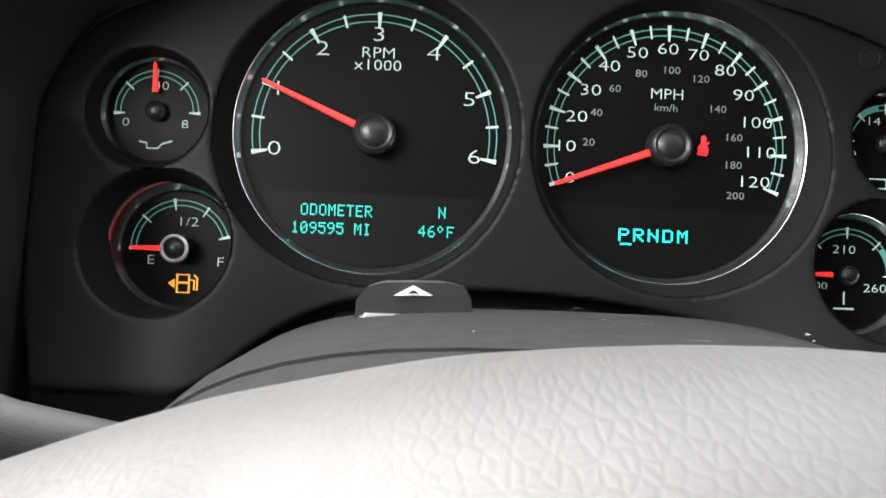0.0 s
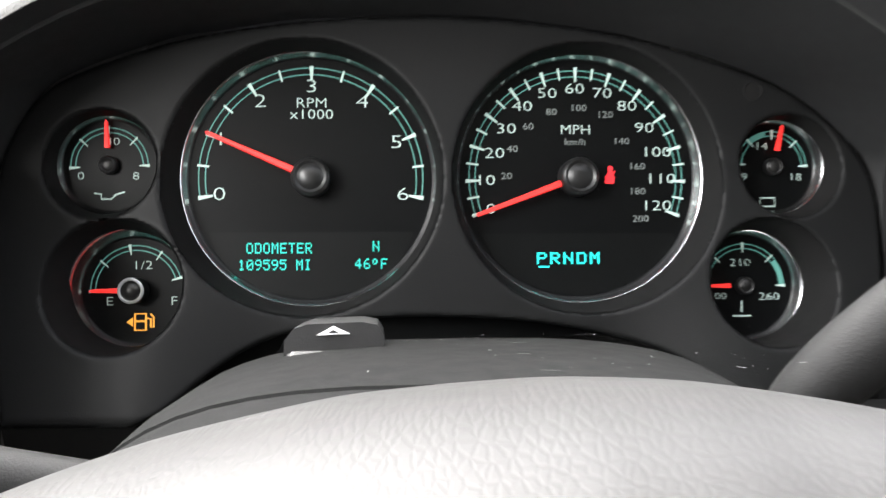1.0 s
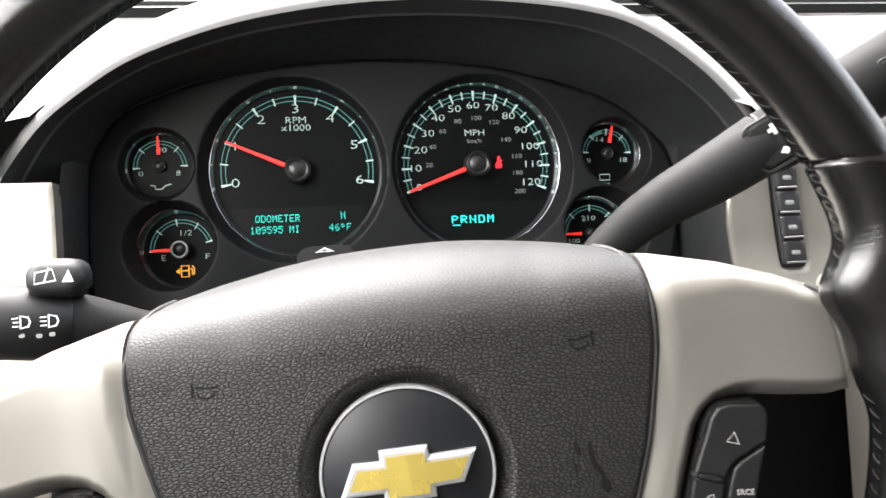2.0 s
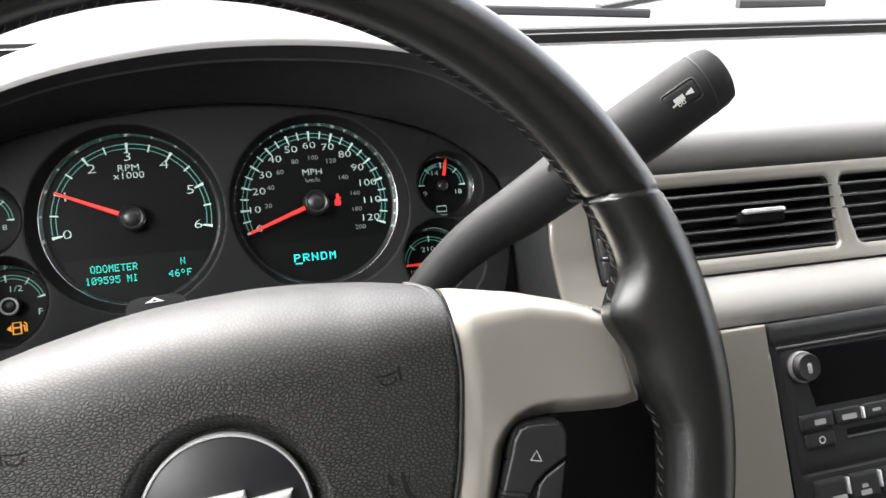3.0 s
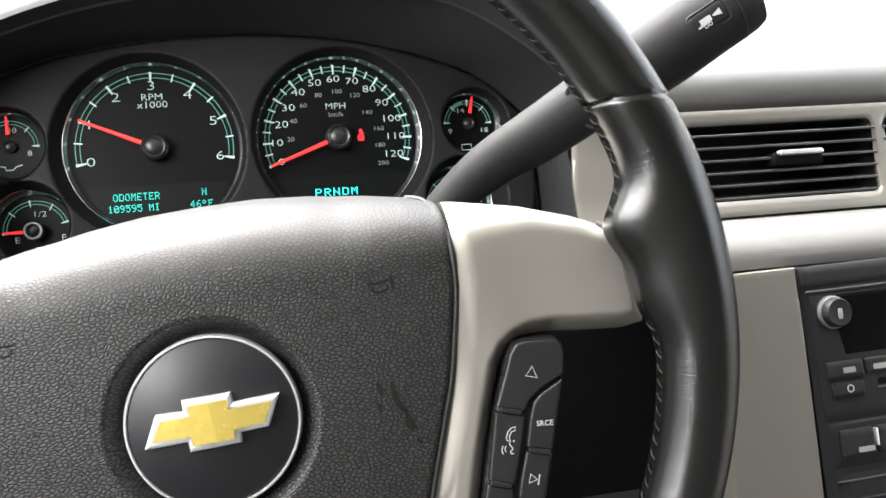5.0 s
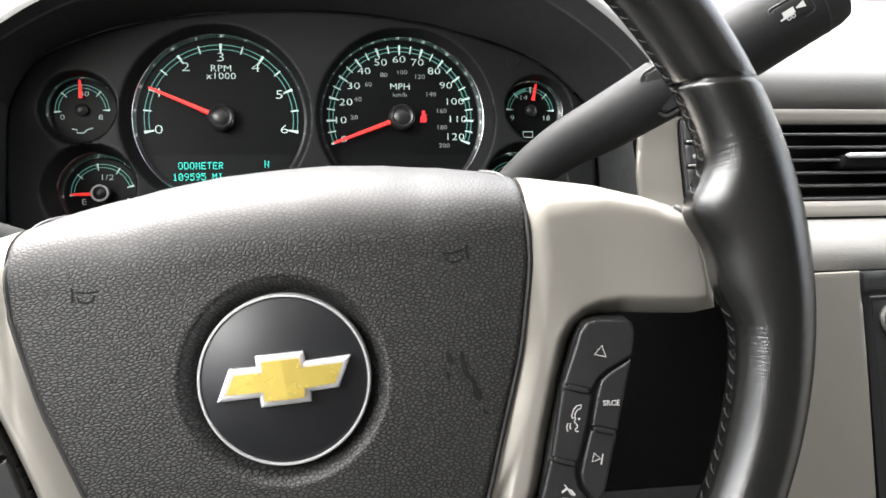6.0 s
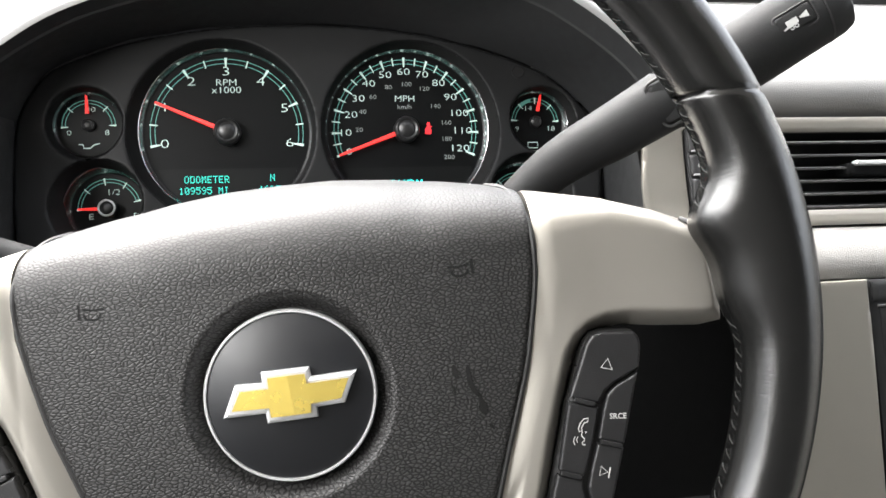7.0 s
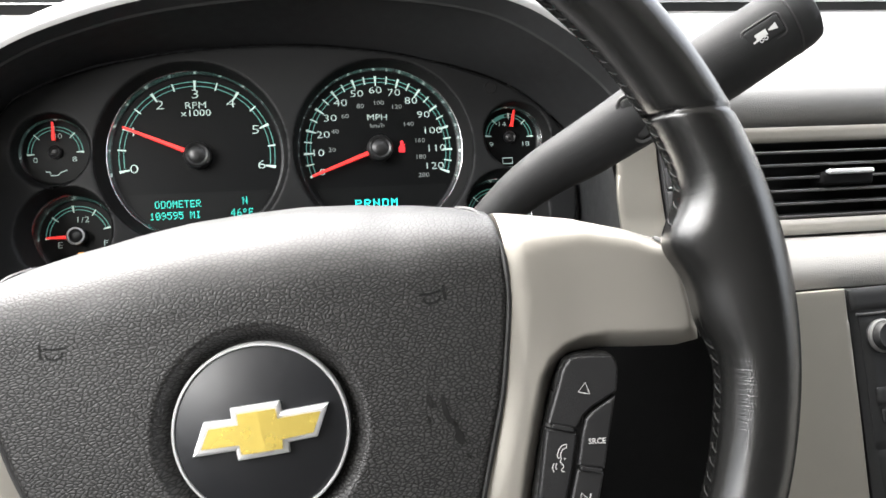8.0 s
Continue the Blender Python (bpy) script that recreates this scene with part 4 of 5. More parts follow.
# ================= steering wheel =================
# local frame: u right, v up, w towards the driver; the rim's centre is the origin
WU, WV, WN = Vector((0.99148, 0.08710, 0.09684)), Vector((-0.09004, 0.99559, 0.02640)), Vector((-0.09411, -0.03490, 0.99495))
WHEEL = FACE @ Matrix.Translation(Vector((-26, -141, 341)) * U) @ Matrix((WU, WV, WN)).transposed().to_4x4()
wheel = thing("steering_wheel", "black leather steering wheel with silver spokes and a gold badge", "steering wheel", WHEEL)
RIN, ROUT = 178.6, 208.4
RMID, RTUBE = (RIN + ROUT) / 2, (ROUT - RIN) / 2


def rim_point(deg, w_deg, swell=0.0):
    """A point of the rim: deg round the wheel, w_deg round the section (0 outward, 90 to the driver)."""
    c, s = math.cos(radians(w_deg)), math.sin(radians(w_deg))
    r = RMID - swell * 0.35 + (RTUBE + swell) * c
    # leather boot drawn in towards the spoke, long above it and short below
    for c0, way in ((9.0, 1), (171.0, -1)):
        d = ((deg - c0 + 540) % 360 - 180) * way
        r -= (6.5 * math.exp(-(d / 4.2) ** 2) + 7.2 * math.exp(-((d + 5.5) / 8.6) ** 4)) * max(0.0, -math.cos(radians(w_deg - 12))) ** 1.6
    return Vector((r * math.cos(radians(deg)) + 1, r * math.sin(radians(deg)) , (RTUBE * 1.12 + swell * 0.6) * s))


def thumb(deg):
    """The rim is thicker at the thumb rests beside the spokes."""
    return 1.2 * sum(math.exp(-((deg - c + 540) % 360 - 180) ** 2 / 300) for c in (2, 178))


bm = bmesh.new()
STITCH = 1.8
SEAMS = (22.1, 157.9, 215, 325)
around = sorted({round(0.5 * i, 2) for i in range(720)} | {round(g + k * 0.2, 2) for g in SEAMS for k in range(-14, 15)})
NR, NS = len(around), 54
grid = []
for deg in around:
    row = []
    for k in range(NS):
        w = 360 * k / NS
        # joins of the leather run slightly aslant over the rim
        groove = min(abs((deg - g + (2.0 if g < 90 or g > 270 else -2.0) * math.cos(radians(w)) + 540) % 360 - 180) for g in SEAMS)
        calm = min(1.0, min(abs((deg - c + 540) % 360 - 180) for c in (1.5, 178.5)) / 9) ** 3
        pucker = calm * 0.22 * math.cos(2 * math.pi * deg / STITCH) * math.exp(-((w - 178) / 7) ** 2) - 0.7 * math.exp(-((w - 178) / 4) ** 2)
        row.append(bm.verts.new(rim_point(deg, w, thumb(deg) + pucker - 1.3 * math.exp(-(groove / 0.28) ** 2) - 0.25 * math.exp(-(groove / 1.2) ** 2))))
    grid.append(row)
for i in range(NR):
    for k in range(NS):
        bm.faces.new((grid[i][k], grid[(i + 1) % NR][k], grid[(i + 1) % NR][(k + 1) % NS], grid[i][(k + 1) % NS]))
rim = part("rim", bm, LEATHER, wheel, "smooth black leather, worn and shiny")
# seam along the inner side, laced with slanting loops of thick thread
bm = bmesh.new()
for i in range(200):
    deg = STITCH * i
    if 355 < deg or deg < 10 or 170 < deg < 185:
        continue
    ends = [rim_point(deg, 170, thumb(deg)), rim_point(deg + 0.45, 178, thumb(deg) + 0.25), rim_point(deg + 0.9, 186, thumb(deg))]
    rows = []
    for n, p in enumerate(ends):
        d = (ends[min(n + 1, 2)] - ends[max(n - 1, 0)]).normalized()
        s1 = d.cross(Vector((0, 0, 1))).normalized()
        s2 = s1.cross(d)
        rad = (0.16, 0.25, 0.16)[n]
        rows.append([bm.verts.new(p + rad * (math.cos(w) * s1 + math.sin(w) * s2)) for w in (2 * math.pi * q / 6 for q in range(6))])
    for p, q in zip(rows, rows[1:]):
        for n in range(6):
            bm.faces.new((p[n], p[(n + 1) % 6], q[(n + 1) % 6], q[n]))
    bm.faces.new(rows[0]), bm.faces.new(rows[-1])
tagged(part("rim_stitching", bm, THREAD, rim, "black stitches along the inner seam"), kind="stuff")
# airbag cover: rings from the badge's dish out to its edge, rolled over at the top
C0 = (3.0, -22.0)
PADH = [(0, 64.5), (24, 64), (48, 61.5), (72, 57.5), (88, 53.8), (96.5, 51.4), (100.8, 49.2), (102, 43), (101.8, 28), (100.8, 13), (96.4, -8), (92.4, -24), (86.4, -41), (80.4, -58), (71.4, -83), (61.8, -104), (48.8, -122), (34, -134), (14, -140), (0, -141)]
half = smooth_loop([Vector((*p, 0)) for p in PADH], 6, closed=False)
edge_loop = [Vector((C0[0] + p.x, p.y, 0)) for p in half] + [Vector((C0[0] - p.x, p.y, 0)) for p in reversed(half[1:-1])]


TOPLINE = ((0, 64.5), (24, 64), (48, 61.5), (72, 57.5), (88, 53.8), (98, 50.8), (110, 47.5), (135, 40.5), (155, 33), (168, 26), (185, 18))


def along(table, x):
    for (x0, y0), (x1, y1) in zip(table, table[1:]):
        if x <= x1:
            return y0 + (y1 - y0) * (x - x0) / (x1 - x0)
    return table[-1][1]


def top_roll(u, v):
    """Cover and spokes roll back along one line at the top, deeply in the middle and less towards the rim."""
    d = abs(u - C0[0])
    fall = along(((0, 62), (60, 60), (97, 40), (135, 15), (170, 9)), d)
    width = along(((0, 40), (60, 38), (97, 27), (135, 12), (170, 8)), d)
    kk = clamp(1 - (along(TOPLINE, d) - v) / width)
    return fall * (1 - math.sqrt(max(0.0, 1 - kk ** 2.6)))


bm = bmesh.new()
rows = []
NRAD = 76
for k in range(NRAD + 1):
    t = k / NRAD - 0.125 * math.sin(2 * math.pi * k / NRAD)
    row = []
    for p in edge_loop:
        d = Vector((p.x - C0[0], p.y - C0[1], 0))
        full = d.length
        r0 = 33.4
        r = r0 + (full - r0) * t
        q = Vector((C0[0], C0[1], 0)) + d.normalized() * r
        # dish round the badge, then a shallow dome, then the rolled edge
        dish = -9.0 * (1 - ease((r - 33.6) / 7.6))
        dome = -9.5 - 7 * ((q.x - C0[0]) / 103) ** 2 - 5.0 * ((q.y + 30) / 100) ** 2
        rim_off = clamp(1 - (full - r) / 3.0)
        roll_off = top_roll(q.x, q.y) + 1.6 * (1 - math.sqrt(1 - rim_off ** 2 * 0.999))
        row.append(bm.verts.new((q.x, q.y, dome + dish - roll_off)))
    rows.append(row)
back = [bm.verts.new((v.co.x * 0.97, v.co.y - (3 if v.co.y > 20 else 0), v.co.z - 26)) for v in rows[-1]]
rows.append(back)
n = len(edge_loop)
for p, q in zip(rows, rows[1:]):
    for i in range(n):
        bm.faces.new((p[i], p[(i + 1) % n], q[(i + 1) % n], q[i]))
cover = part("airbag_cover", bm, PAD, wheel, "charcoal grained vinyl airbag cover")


def pad_height(u, v):
    return -9.5 - 7 * ((u - C0[0]) / 103) ** 2 - 5.0 * ((v + 30) / 100) ** 2


def lie_on_cover(b2, lift=0.2):
    for v in b2.verts:
        v.co.z = pad_height(v.co.x, v.co.y) + lift - top_roll(v.co.x, v.co.y)
    return b2


# embossed horn marks: an upright bar, a bowed line and a shallow cup below it;
# flat dark strokes paint the shade of the recesses
for sgn in (-1, 1):
    for pts, wide in (([(-76.5, 17.0), (-76.3, 20), (-76.4, 22.8)], 0.95), ([(-75.0, 20.9), (-71, 20.2), (-66.6, 20.4)], 0.7),
                      ([(-74.4, 18.9), (-74.2, 17.6), (-72.6, 16.7), (-70.2, 16.5), (-68.6, 17.2), (-68.0, 18.8)], 0.75)):
        line = smooth_loop([Vector((C0[0] + (x if sgn < 0 else -x), y - (0.7 if sgn > 0 else 0), 0)) for x, y in pts], 4, closed=False)
        part("horn_mark", lie_on_cover(stroke(line, wide * (1.0 if sgn < 0 else 1.3), 0)), MOULDSHADE, cover, "moulded horn symbol, drawn as the shade in its grooves")
# dark smears on the cover
rnd = random.Random(3)
for spine, wide in (([(72.4, -20), (73, -24), (73.6, -28), (75.8, -32)], (0.5, 1.2, 1.5, 0.7)), ([(75.6, -31), (76.4, -34), (77.2, -37), (77.8, -39.6)], (0.5, 1.0, 1.6, 0.9)),
                    ([(67.0, -19), (67.6, -21.4), (68.4, -24)], (0.5, 1.0, 0.5)), ([(79, -44), (80.4, -46)], (0.5, 0.3)), ([(66, -27), (66.6, -29.5)], (0.3, 0.4))):
    left = [(x - w * rnd.uniform(0.6, 1.3), y) for (x, y), w in zip(spine, wide)]
    right = [(x + w * rnd.uniform(0.6, 1.3), y + 0.5) for (x, y), w in zip(spine, wide)]
    blot = [(p.x, p.y) for p in smooth_loop([Vector((*p, 0)) for p in left + right[::-1]], 4)]
    part("scuff", lie_on_cover(slab(blot, lambda u, v: 0, edge=0, depth=0, step=0.35), 0.3), SMEAR, cover, "dark smear")

badge = part("badge", lathe([(0, -10.6), (31.4, -12.4), (32.6, -13.2), (33.6, -18)], C0[0], C0[1], 96), EMBLEM, wheel, "round gloss black badge")
part("badge_ring", lathe([(32.1, -12.8), (32.4, -12.0), (33.0, -12.0), (33.5, -13), (33.6, -17)], C0[0], C0[1], 96), CHROMESAT, badge, "thin chrome ring")
BAR = [(-26, -5.1), (-20.2, 7.0), (-9.8, 6.6), (-9.8, 10.8), (8.6, 10.6), (9.0, 6.7), (26.6, 6.9), (20.8, -4.9), (10.0, -5.2), (9.9, -9.0), (-9.5, -9.1), (-9.8, -5.2)]
BAR = [(C0[0] + x, C0[1] + y) for x, y in BAR]
cross = part("badge_bar", prism(BAR, -12.5, -8.0, 1.3), CHROMESAT, badge, "chrome-edged gold bar emblem", smooth=False)
INSET = [(-22.2, -2.6), (-18.3, 4.5), (-7.3, 4.4), (-7.3, 8.5), (6.9, 8.4), (7.3, 4.6), (23.4, 4.6), (19.6, -2.8), (8.0, -3.3), (7.7, -6.7), (-7.6, -6.6), (-7.9, -2.9)]
foil = bmesh.new()
IX = [(C0[0] + x, C0[1] + y) for x, y in INSET]
TOP, BOT = (C0[0] + 0.2, C0[1] + 8.5), (C0[0] + 1.4, C0[1] - 6.7)
for face in ((IX[0], IX[1], IX[2], IX[11]), (IX[2], IX[3], TOP, BOT, IX[10], IX[11]), (TOP, IX[4], IX[5], IX[8], IX[9], BOT), (IX[5], IX[6], IX[7], IX[8])):
    foil.faces.new([foil.verts.new((x, y, -6.1 - 0.075 * abs(x - C0[0] - 0.8) - 0.02 * abs(y - C0[1] - 0.8))) for x, y in face])
bmesh.ops.remove_doubles(foil, verts=foil.verts, dist=0.01)
part("badge_foil", foil, GOLD, cross, "gold foil with a faint ridge", smooth=False)

# silver spokes: an arm to the rim and a leg down beside the cover
SPOKE = [(104, 48.0), (110, 47.3), (135, 40.5), (155, 33), (168, 26.8), (175, 23.5), (178, 10), (179, -4), (178, -16), (168, -17), (150, -15), (138, -13.2), (130, -13.2), (124, -14.8), (119.4, -18), (115.6, -23), (112.8, -30), (110, -38), (104.5, -55), (97, -81), (86, -104),
         (70, -124), (52, -136), (48.4, -126), (63.4, -107), (73.9, -84), (82.9, -58), (88.9, -41), (94.9, -24), (98.9, -8), (103.3, 13), (103.3, 32)]


def spoke_height(u, v):
    u = abs(u)
    base = -9.5 - 7 * (min(u, 104) / 103) ** 2 - 5.0 * ((v + 30) / 100) ** 2
    # the leg is tilted towards the cover
    lean = 0.24 * ease((12 - v) / 60) * (clamp((u - 98.9 - 0.302 * (v + 8)) / 16) * 16 - 8)
    return base + lean - 0.4 * ease((116 - u) / 12) * ease((v - 20) / 15) + 2.5 * ease((u - 125) / 45) - top_roll(C0[0] + u, v)


def spoke_drop(u, v):
    """The spoke rolls back along its top, is crisp beside the cover and well rounded below."""
    cover_edge = 103.3 - 0.0038 * (v - 13) ** 2 if v < 13 else 103.3 - 0.004 * (v - 13) ** 2
    return 1.5 + 11 * ease((u - cover_edge - 5) / 8) * ease((24 - v) / 14)


PANELO = [(118.3, -23.3), (120.5, -17.9), (123.7, -14.0), (128.2, -13.0), (141.8, -14.8), (143.9, -17.5), (144.0, -21.8), (142.2, -30.7), (139.6, -37.2), (131.9, -60.2), (123.8, -85.3), (117.5, -105), (92, -105), (97.4, -84.2), (103.2, -64.5), (111.0, -40.5)]
CAPS = [[(118.9, -23.5), (121.1, -18.2), (124.2, -14.6), (128.3, -13.8), (141.4, -15.5), (143.1, -18), (143.2, -21.8), (141.5, -30.0), (130.6, -34.7), (126.4, -37.6), (123.6, -41.8), (112.2, -38.0)],
        [(111.6, -39.6), (123.2, -43.6), (122.6, -46.6), (119.6, -56.4), (115.5, -68.0), (114.0, -70.2), (104.3, -66.6)],
        [(140.9, -31.4), (130.8, -36.1), (127.6, -38.7), (125.2, -44.6), (121.8, -56.2), (132.0, -59.4), (138.9, -37.4)],
        [(121.2, -57.8), (131.5, -61.0), (123.6, -84.6), (120.4, -86.4), (115.8, -79.4), (115.3, -75), (117.2, -68.6)],
        [(103.6, -68.0), (113.4, -71.6), (113.3, -75.4), (113.9, -80.2), (118.2, -87.4), (121.8, -88.6), (117, -104), (93, -104), (97.8, -84.2)]]
SLOTS = [((112.6, -38.6), (123.0, -42.4), 1), ((121.5, -56.9), (131.8, -60.2), 3), ((104.0, -67.0), (113.8, -70.6), 4)]
PHONE_MARKS = [(0, 0.5, True, [(129.2, -24.4), (125.9, -27.6), (130.4, -29.1)]),
               (1, 0.45, True, [(118.3, -47.0), (116.4, -47.2), (115.0, -48.5), (113.9, -50.8), (114.1, -51.9), (115.2, -51.8), (115.3, -50.4), (116.4, -48.8), (118.0, -48.4)]),
               (1, 0.45, False, [(115.5, -52.0), (114.7, -53.4), (115.9, -55.2), (115.5, -56.0), (114.7, -56.4), (114.9, -57.3), (116.0, -57.5)]),
               (1, 0.4, False, [(113.3, -53.8), (112.6, -55), (112.9, -56.2)]), (1, 0.4, False, [(112.2, -53.6), (111.3, -55.2), (111.7, -57)]),
               (1, 0.7, True, [(116.6, -52.3), (117.0, -52.5), (116.7, -52.8)]),
               (3, 0.5, True, [(121.3, -66.9), (120.1, -70.4), (123.6, -69.6)]), (3, 0.55, False, [(124.9, -67.7), (123.6, -71.9)]),
               (4, 0.9, False, [(106.6, -81.0), (108.4, -79.8), (110.4, -80.8), (111.6, -82.9)]), (4, 0.45, False, [(108.0, -78.0), (110.4, -82.6)]),
               (4, 0.5, True, [(106.7, -83.2), (110.2, -84.0), (107.6, -87.0)])]
CRUISE_MARKS = [(1, 0.6, False, [(112, -58), (109.5, -57), (108, -59.4), (109, -62), (112, -62.4), (113.6, -60.4)]), (1, 0.5, False, [(110.6, -59.8), (113.4, -57.4)]),
                (0, 0.5, True, [(129, -25), (126, -28), (130, -29)]), (4, 0.6, False, [(105, -82), (110, -83.5)]), (3, 0.6, False, [(119.5, -69), (123.5, -70)]), (3, 0.6, False, [(121.8, -67.4), (121.2, -71.4)])]

for sgn in (-1, 1):
    loop = [(C0[0] + sgn * p[0], p[1]) for p in SPOKE]
    if sgn < 0:
        loop = loop[::-1]
    sp = part("spoke", slab(loop, lambda u, v: spoke_height(u - C0[0], v), edge=8.2, depth=12, step=1.0, drop=lambda u, v: spoke_drop(abs(u - C0[0]), v), profile=lambda k: (max(0.0, k - 0.08) / 0.92) ** 1.35), SILVER, wheel, "warm silver painted spoke trim")
    # dark edging between cover and spoke
    gap = [(C0[0] + sgn * x, v) for x, v in ((91, 52.8), (97.5, 48.5), (102, 33), (101.7, 13), (97.4, -8), (93.4, -24), (87.4, -41), (81.4, -58), (72.4, -84), (62, -106))]
    line = [(x, v, pad_height(x, v) - 2.2 - top_roll(x, v)) for x, v in gap]
    part("cover_edging", tube(smooth_loop(line, 5, closed=False), 1.3, 8), RUBBER, wheel)
    # boot of leather where the spoke meets the rim
    boot = []
    for x, v in ((165, 27.5), (169, 24), (173, 16), (175.6, 7), (177, -3), (176.4, -13)):
        boot.append((C0[0] + sgn * x, v, spoke_height(x, v) + 1.0))
    part("spoke_beading", tube(smooth_loop(boot, 5, closed=False), 1.2, 10), RUBBER, wheel)
    # switch panel beside the leg: a dark base and five key caps with narrow gaps
    def here(pts):
        loop = [(C0[0] + sgn * (x - C0[0]), v) for x, v in pts]
        return loop if sgn > 0 else loop[::-1]

    sw = part("switch_panel", slab(here(PANELO), lambda u, v: -18.6, edge=2.5, depth=14, step=1.6), RUBBER, wheel, "black switch panel with white symbols")
    caps = [part("switch_cap", slab(here(c), lambda u, v: -15.4 - 0.012 * abs(u - C0[0] - sgn * 120), edge=0.9, depth=3.4, step=0.5), BUTTON, sw) for c in CAPS]
    for (x0, v0), (x1, v1), cap in SLOTS:
        c = Vector((C0[0] + sgn * ((x0 + x1) / 2 - C0[0]), (v0 + v1) / 2))
        d = Vector((sgn * (x1 - x0), v1 - v0)).normalized()
        n2 = Vector((-d.y, d.x))
        pill = [c + d * p[0] + n2 * p[1] for p in rounded(-4.4, -0.95, 4.4, 0.95, 0.7, 3)]
        part("finger_ridge", prism([tuple(p) for p in pill], -17, -14.6, 0.35), BUTTON, caps[cap], smooth=False)
    marks = PHONE_MARKS if sgn > 0 else CRUISE_MARKS
    for cap, wide, shut, pts in marks:
        part("symbol", stroke(here(pts) if sgn > 0 else here(pts)[::-1], wide, -14.95, closed=shut), GREYPRINT, caps[cap])
    if sgn > 0:
        text("lettering", "SRCE", 3.1, 130.5, -47.9, -14.95, GREYPRINT, caps[2], turn=-6, bold=0.05)
# hub behind the cover
part("hub_back", loft([[Vector((C0[0] + p.x * k, -30 + (p.y + 30) * k, w)) for p in [q - Vector((C0[0], 0, 0)) for q in edge_loop]] for w, k in ((-50, 0.93), (-56, 0.85), (-62, 0.6))]), RUBBER, wheel)


# ================= cab =================
# plain shell in world metres: floor, walls with window openings, roof, windscreen surround
def wall(name, corners, thick, mat, label, holes=()):
    """A flat wall given by four world corners, with rectangular openings in fractions of its width and height."""
    A, B, Cc, D = (Vector(c) for c in corners)
    nrm = (B - A).cross(D - A).normalized() * thick
    xs = sorted({0, 1, *[v for h in holes for v in (h[0], h[2])]})
    ys = sorted({0, 1, *[v for h in holes for v in (h[1], h[3])]})
    bm = bmesh.new()

    def spot(s, t, k):
        return (A.lerp(B, s)).lerp(D.lerp(Cc, s), t) + nrm * k

    for x0, x1 in zip(xs, xs[1:]):
        for y0, y1 in zip(ys, ys[1:]):
            if any(h[0] <= x0 and x1 <= h[2] and h[1] <= y0 and y1 <= h[3] for h in holes):
                continue
            v = [[bm.verts.new(spot(s, t, k)) for s, t in ((x0, y0), (x1, y0), (x1, y1), (x0, y1))] for k in (0, 1)]
            bm.faces.new(v[0]), bm.faces.new(v[1][::-1])
            for i in range(4):
                bm.faces.new((v[0][i], v[0][(i + 1) % 4], v[1][(i + 1) % 4], v[1][i]))
    bmesh.ops.remove_doubles(bm, verts=bm.verts, dist=1e-5)
    bmesh.ops.recalc_face_normals(bm, faces=bm.faces)
    me = bpy.data.meshes.new(name)
    bm.to_mesh(me)
    bm.free()
    return tagged(linked(name, me, mat), label, name.split("_")[0], kind="structure")


XL, XR, YB, YF = -0.60, 1.30, -0.98, 0.62
HEADER = -0.40          # where the windscreen ends above the wheel
wall("floor", [(XL, YB, 0), (XR, YB, 0), (XR, YF, 0), (XL, YF, 0)], -0.04, CARPET, "dark carpeted cab floor")
wall("ceiling", [(XL, YB, 1.42), (XR, YB, 1.42), (XR, HEADER, 1.42), (XL, HEADER, 1.42)], 0.04, HEADLINER, "light grey cloth headliner")
wall("wall_left", [(XL, YB, 0), (XL, YF, 0), (XL, YF, 1.42), (XL, YB, 1.42)], 0.05, DOORCARD, "grey door side with window opening", [(0.02, 0.55, 0.57, 0.98), (0.594, 0.58, 1, 1)])
wall("wall_right", [(XR, YB, 0), (XR, YF, 0), (XR, YF, 1.42), (XR, YB, 1.42)], -0.05, DOORCARD, "grey door side with window opening", [(0.02, 0.55, 0.57, 0.98), (0.594, 0.58, 1, 1)])
# unseen wall set at the seat's place, keeps rear light off the dials
wall("wall_rear", [(XL, YB, 0), (XR, YB, 0), (XR, YB, 1.42), (XL, YB, 1.42)], 0.05, DARKCLOTH, "unseen dark grey cloth wall added close behind to block light")
wall("wall_front", [(XL, YF, 0), (XR, YF, 0), (XR, YF, 0.85), (XL, YF, 0.85)], -0.05, RUBBER, "dark bulkhead below the windscreen")
# windscreen frame: lower black band and pillars
ws = thing("windscreen_frame", "black ceramic band along the foot of the windscreen", "windscreen", Matrix.Identity(4), kind="structure")


def world_bar(name, p, q, w, d, mat, parent, label=""):
    """A bar of rectangular section with rounded edges, in world metres."""
    p, q = Vector(p), Vector(q)
    x = (q - p).normalized()
    y = x.cross(Vector((0, 0, 1)) if abs(x.z) < 0.9 else Vector((1, 0, 0))).normalized()
    z = x.cross(y)
    secs = [[c + y * s * w + z * t * d for s, t in ((-0.5, -0.3), (-0.3, -0.5), (0.3, -0.5), (0.5, -0.3), (0.5, 0.3), (0.3, 0.5), (-0.3, 0.5), (-0.5, 0.3))] for c in (p, q)]
    bm = loft(secs)
    for v in bm.verts:
        v.co /= U
    return part(name, bm, mat, parent, label, smooth=False)


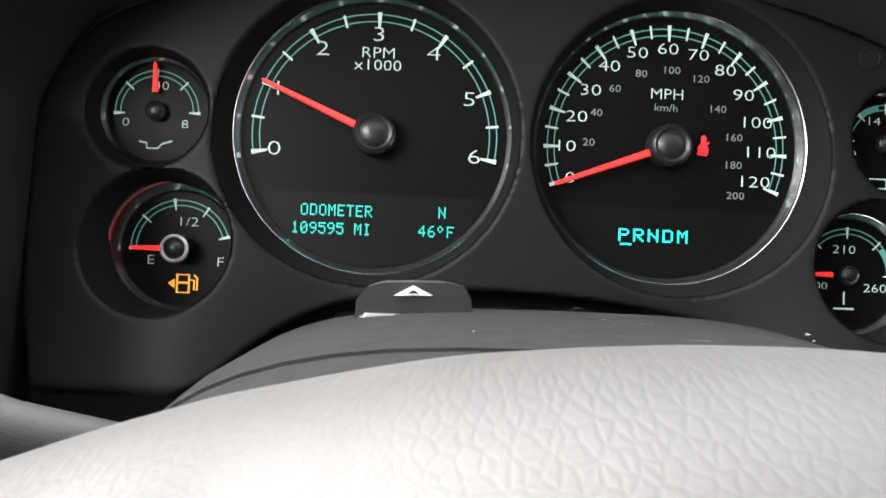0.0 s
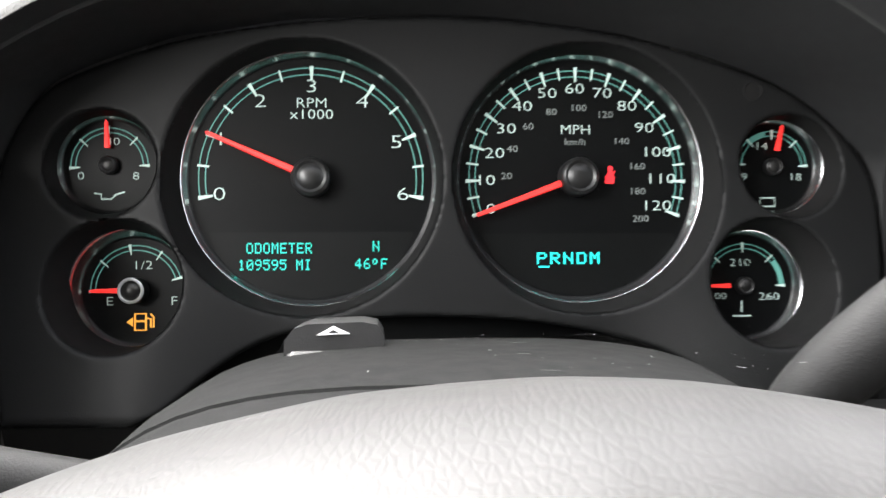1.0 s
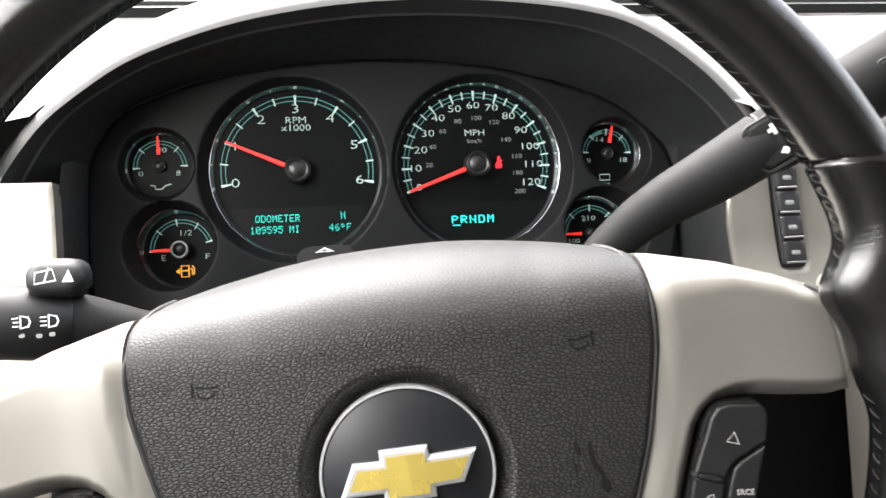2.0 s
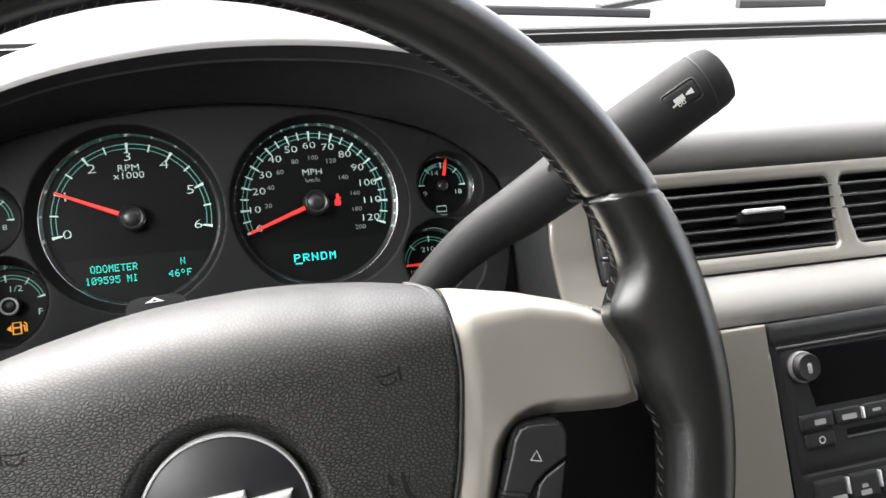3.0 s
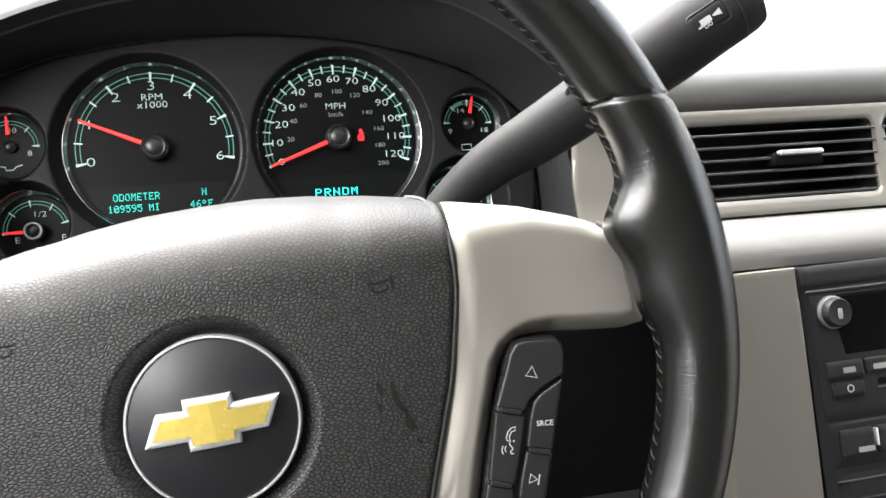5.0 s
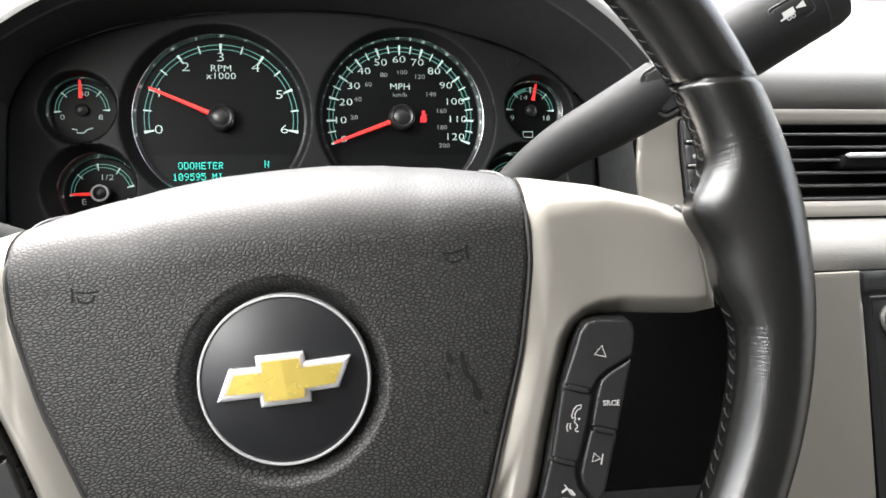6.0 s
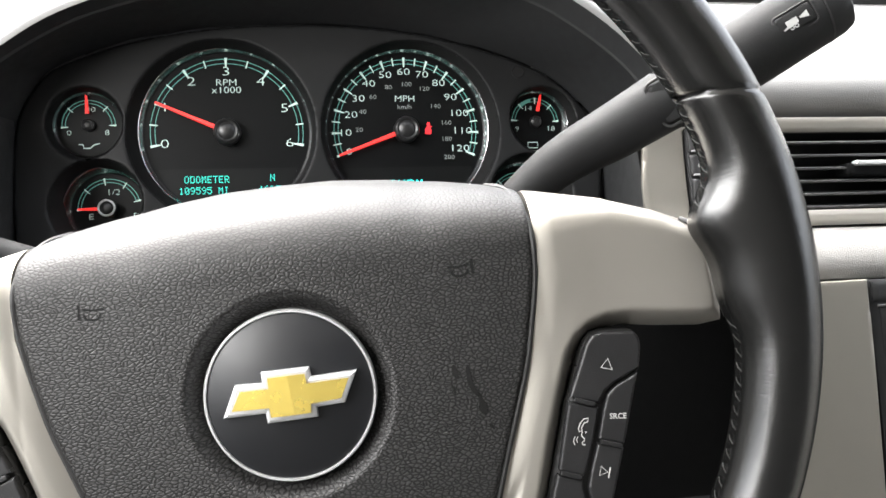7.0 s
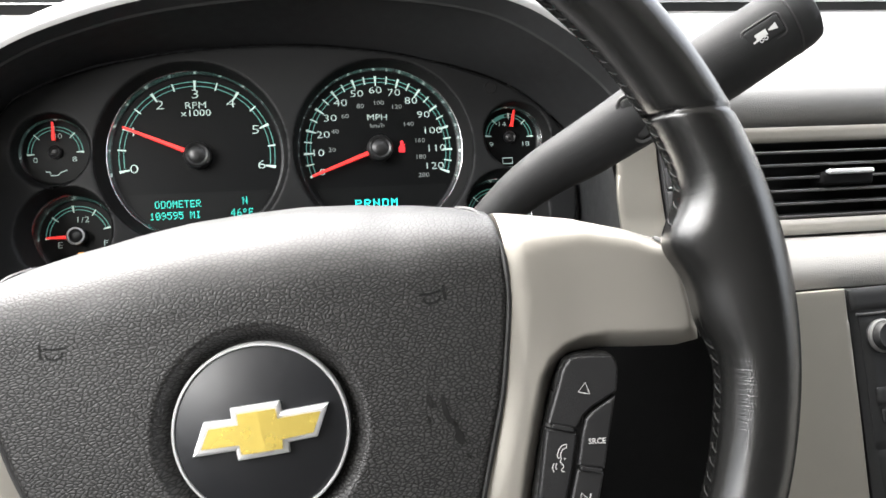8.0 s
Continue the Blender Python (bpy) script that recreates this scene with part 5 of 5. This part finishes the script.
BASE_Y, BASE_Z = 0.60, RISE + 0.055
world_bar("lower_band", (XL + 0.005, BASE_Y, BASE_Z + 0.004), (XR - 0.005, BASE_Y, BASE_Z + 0.004), 0.03, 0.008, RUBBER, ws)
world_bar("pillar", (XL + 0.03, BASE_Y + 0.02, 0.80), (XL + 0.09, HEADER - 0.01, 1.40), 0.07, 0.06, HEADLINER, ws, "grey windscreen pillar")
world_bar("pillar", (XR - 0.03, BASE_Y + 0.02, 0.80), (XR - 0.09, HEADER - 0.01, 1.40), 0.07, 0.06, HEADLINER, ws, "grey windscreen pillar")
world_bar("header", (XL + 0.06, HEADER, 1.40), (XR - 0.06, HEADER, 1.40), 0.06, 0.05, HEADLINER, ws, "grey header rail")
wiper = thing("windscreen_wiper", "black wiper blade resting at the foot of the windscreen", "wiper", Matrix.Identity(4))
world_bar("blade", (0.28, BASE_Y + 0.06, BASE_Z + 0.036), (0.705, BASE_Y + 0.06, BASE_Z + 0.019), 0.012, 0.014, SLAT, wiper)
world_bar("arm", (0.62, BASE_Y + 0.07, BASE_Z + 0.028), (0.86, BASE_Y + 0.08, BASE_Z + 0.062), 0.02, 0.012, SLAT, wiper)
world_bar("blade", (0.87, BASE_Y + 0.06, BASE_Z + 0.031), (1.04, BASE_Y + 0.06, BASE_Z + 0.031), 0.012, 0.014, SLAT, wiper)

world_bar("blade", (-0.52, BASE_Y + 0.06, BASE_Z - 0.044), (-0.33, BASE_Y + 0.06, BASE_Z - 0.030), 0.012, 0.02, SLAT, wiper)

# outside: ground to the horizon, the bonnet, a pale building
bm = bmesh.new()
bm.faces.new([bm.verts.new(p) for p in ((-400 / U, -400 / U, -0.55 / U), (400 / U, -400 / U, -0.55 / U), (400 / U, 400 / U, -0.55 / U), (-400 / U, 400 / U, -0.55 / U))])
tagged(part("ground", bm, ASPHALT), "grey asphalt ground", "ground", kind="structure")
bonnet = thing("bonnet", "white painted car bonnet beyond the windscreen", "bonnet", Matrix.Identity(4))
secs = []
for k in range(9):
    y = 0.70 + 1.0 * k / 8
    secs.append([Vector((x / U, y / U, (RISE - 0.02 - 0.16 * (k / 8) ** 2 - 0.06 * ((x - 0.3) / 0.9) ** 2) / U)) for x in [XL - 0.1 + (XR - XL + 0.2) * i / 16 for i in range(17)]])
part("bonnet_panel", loft(secs, False), HOODPAINT, bonnet)
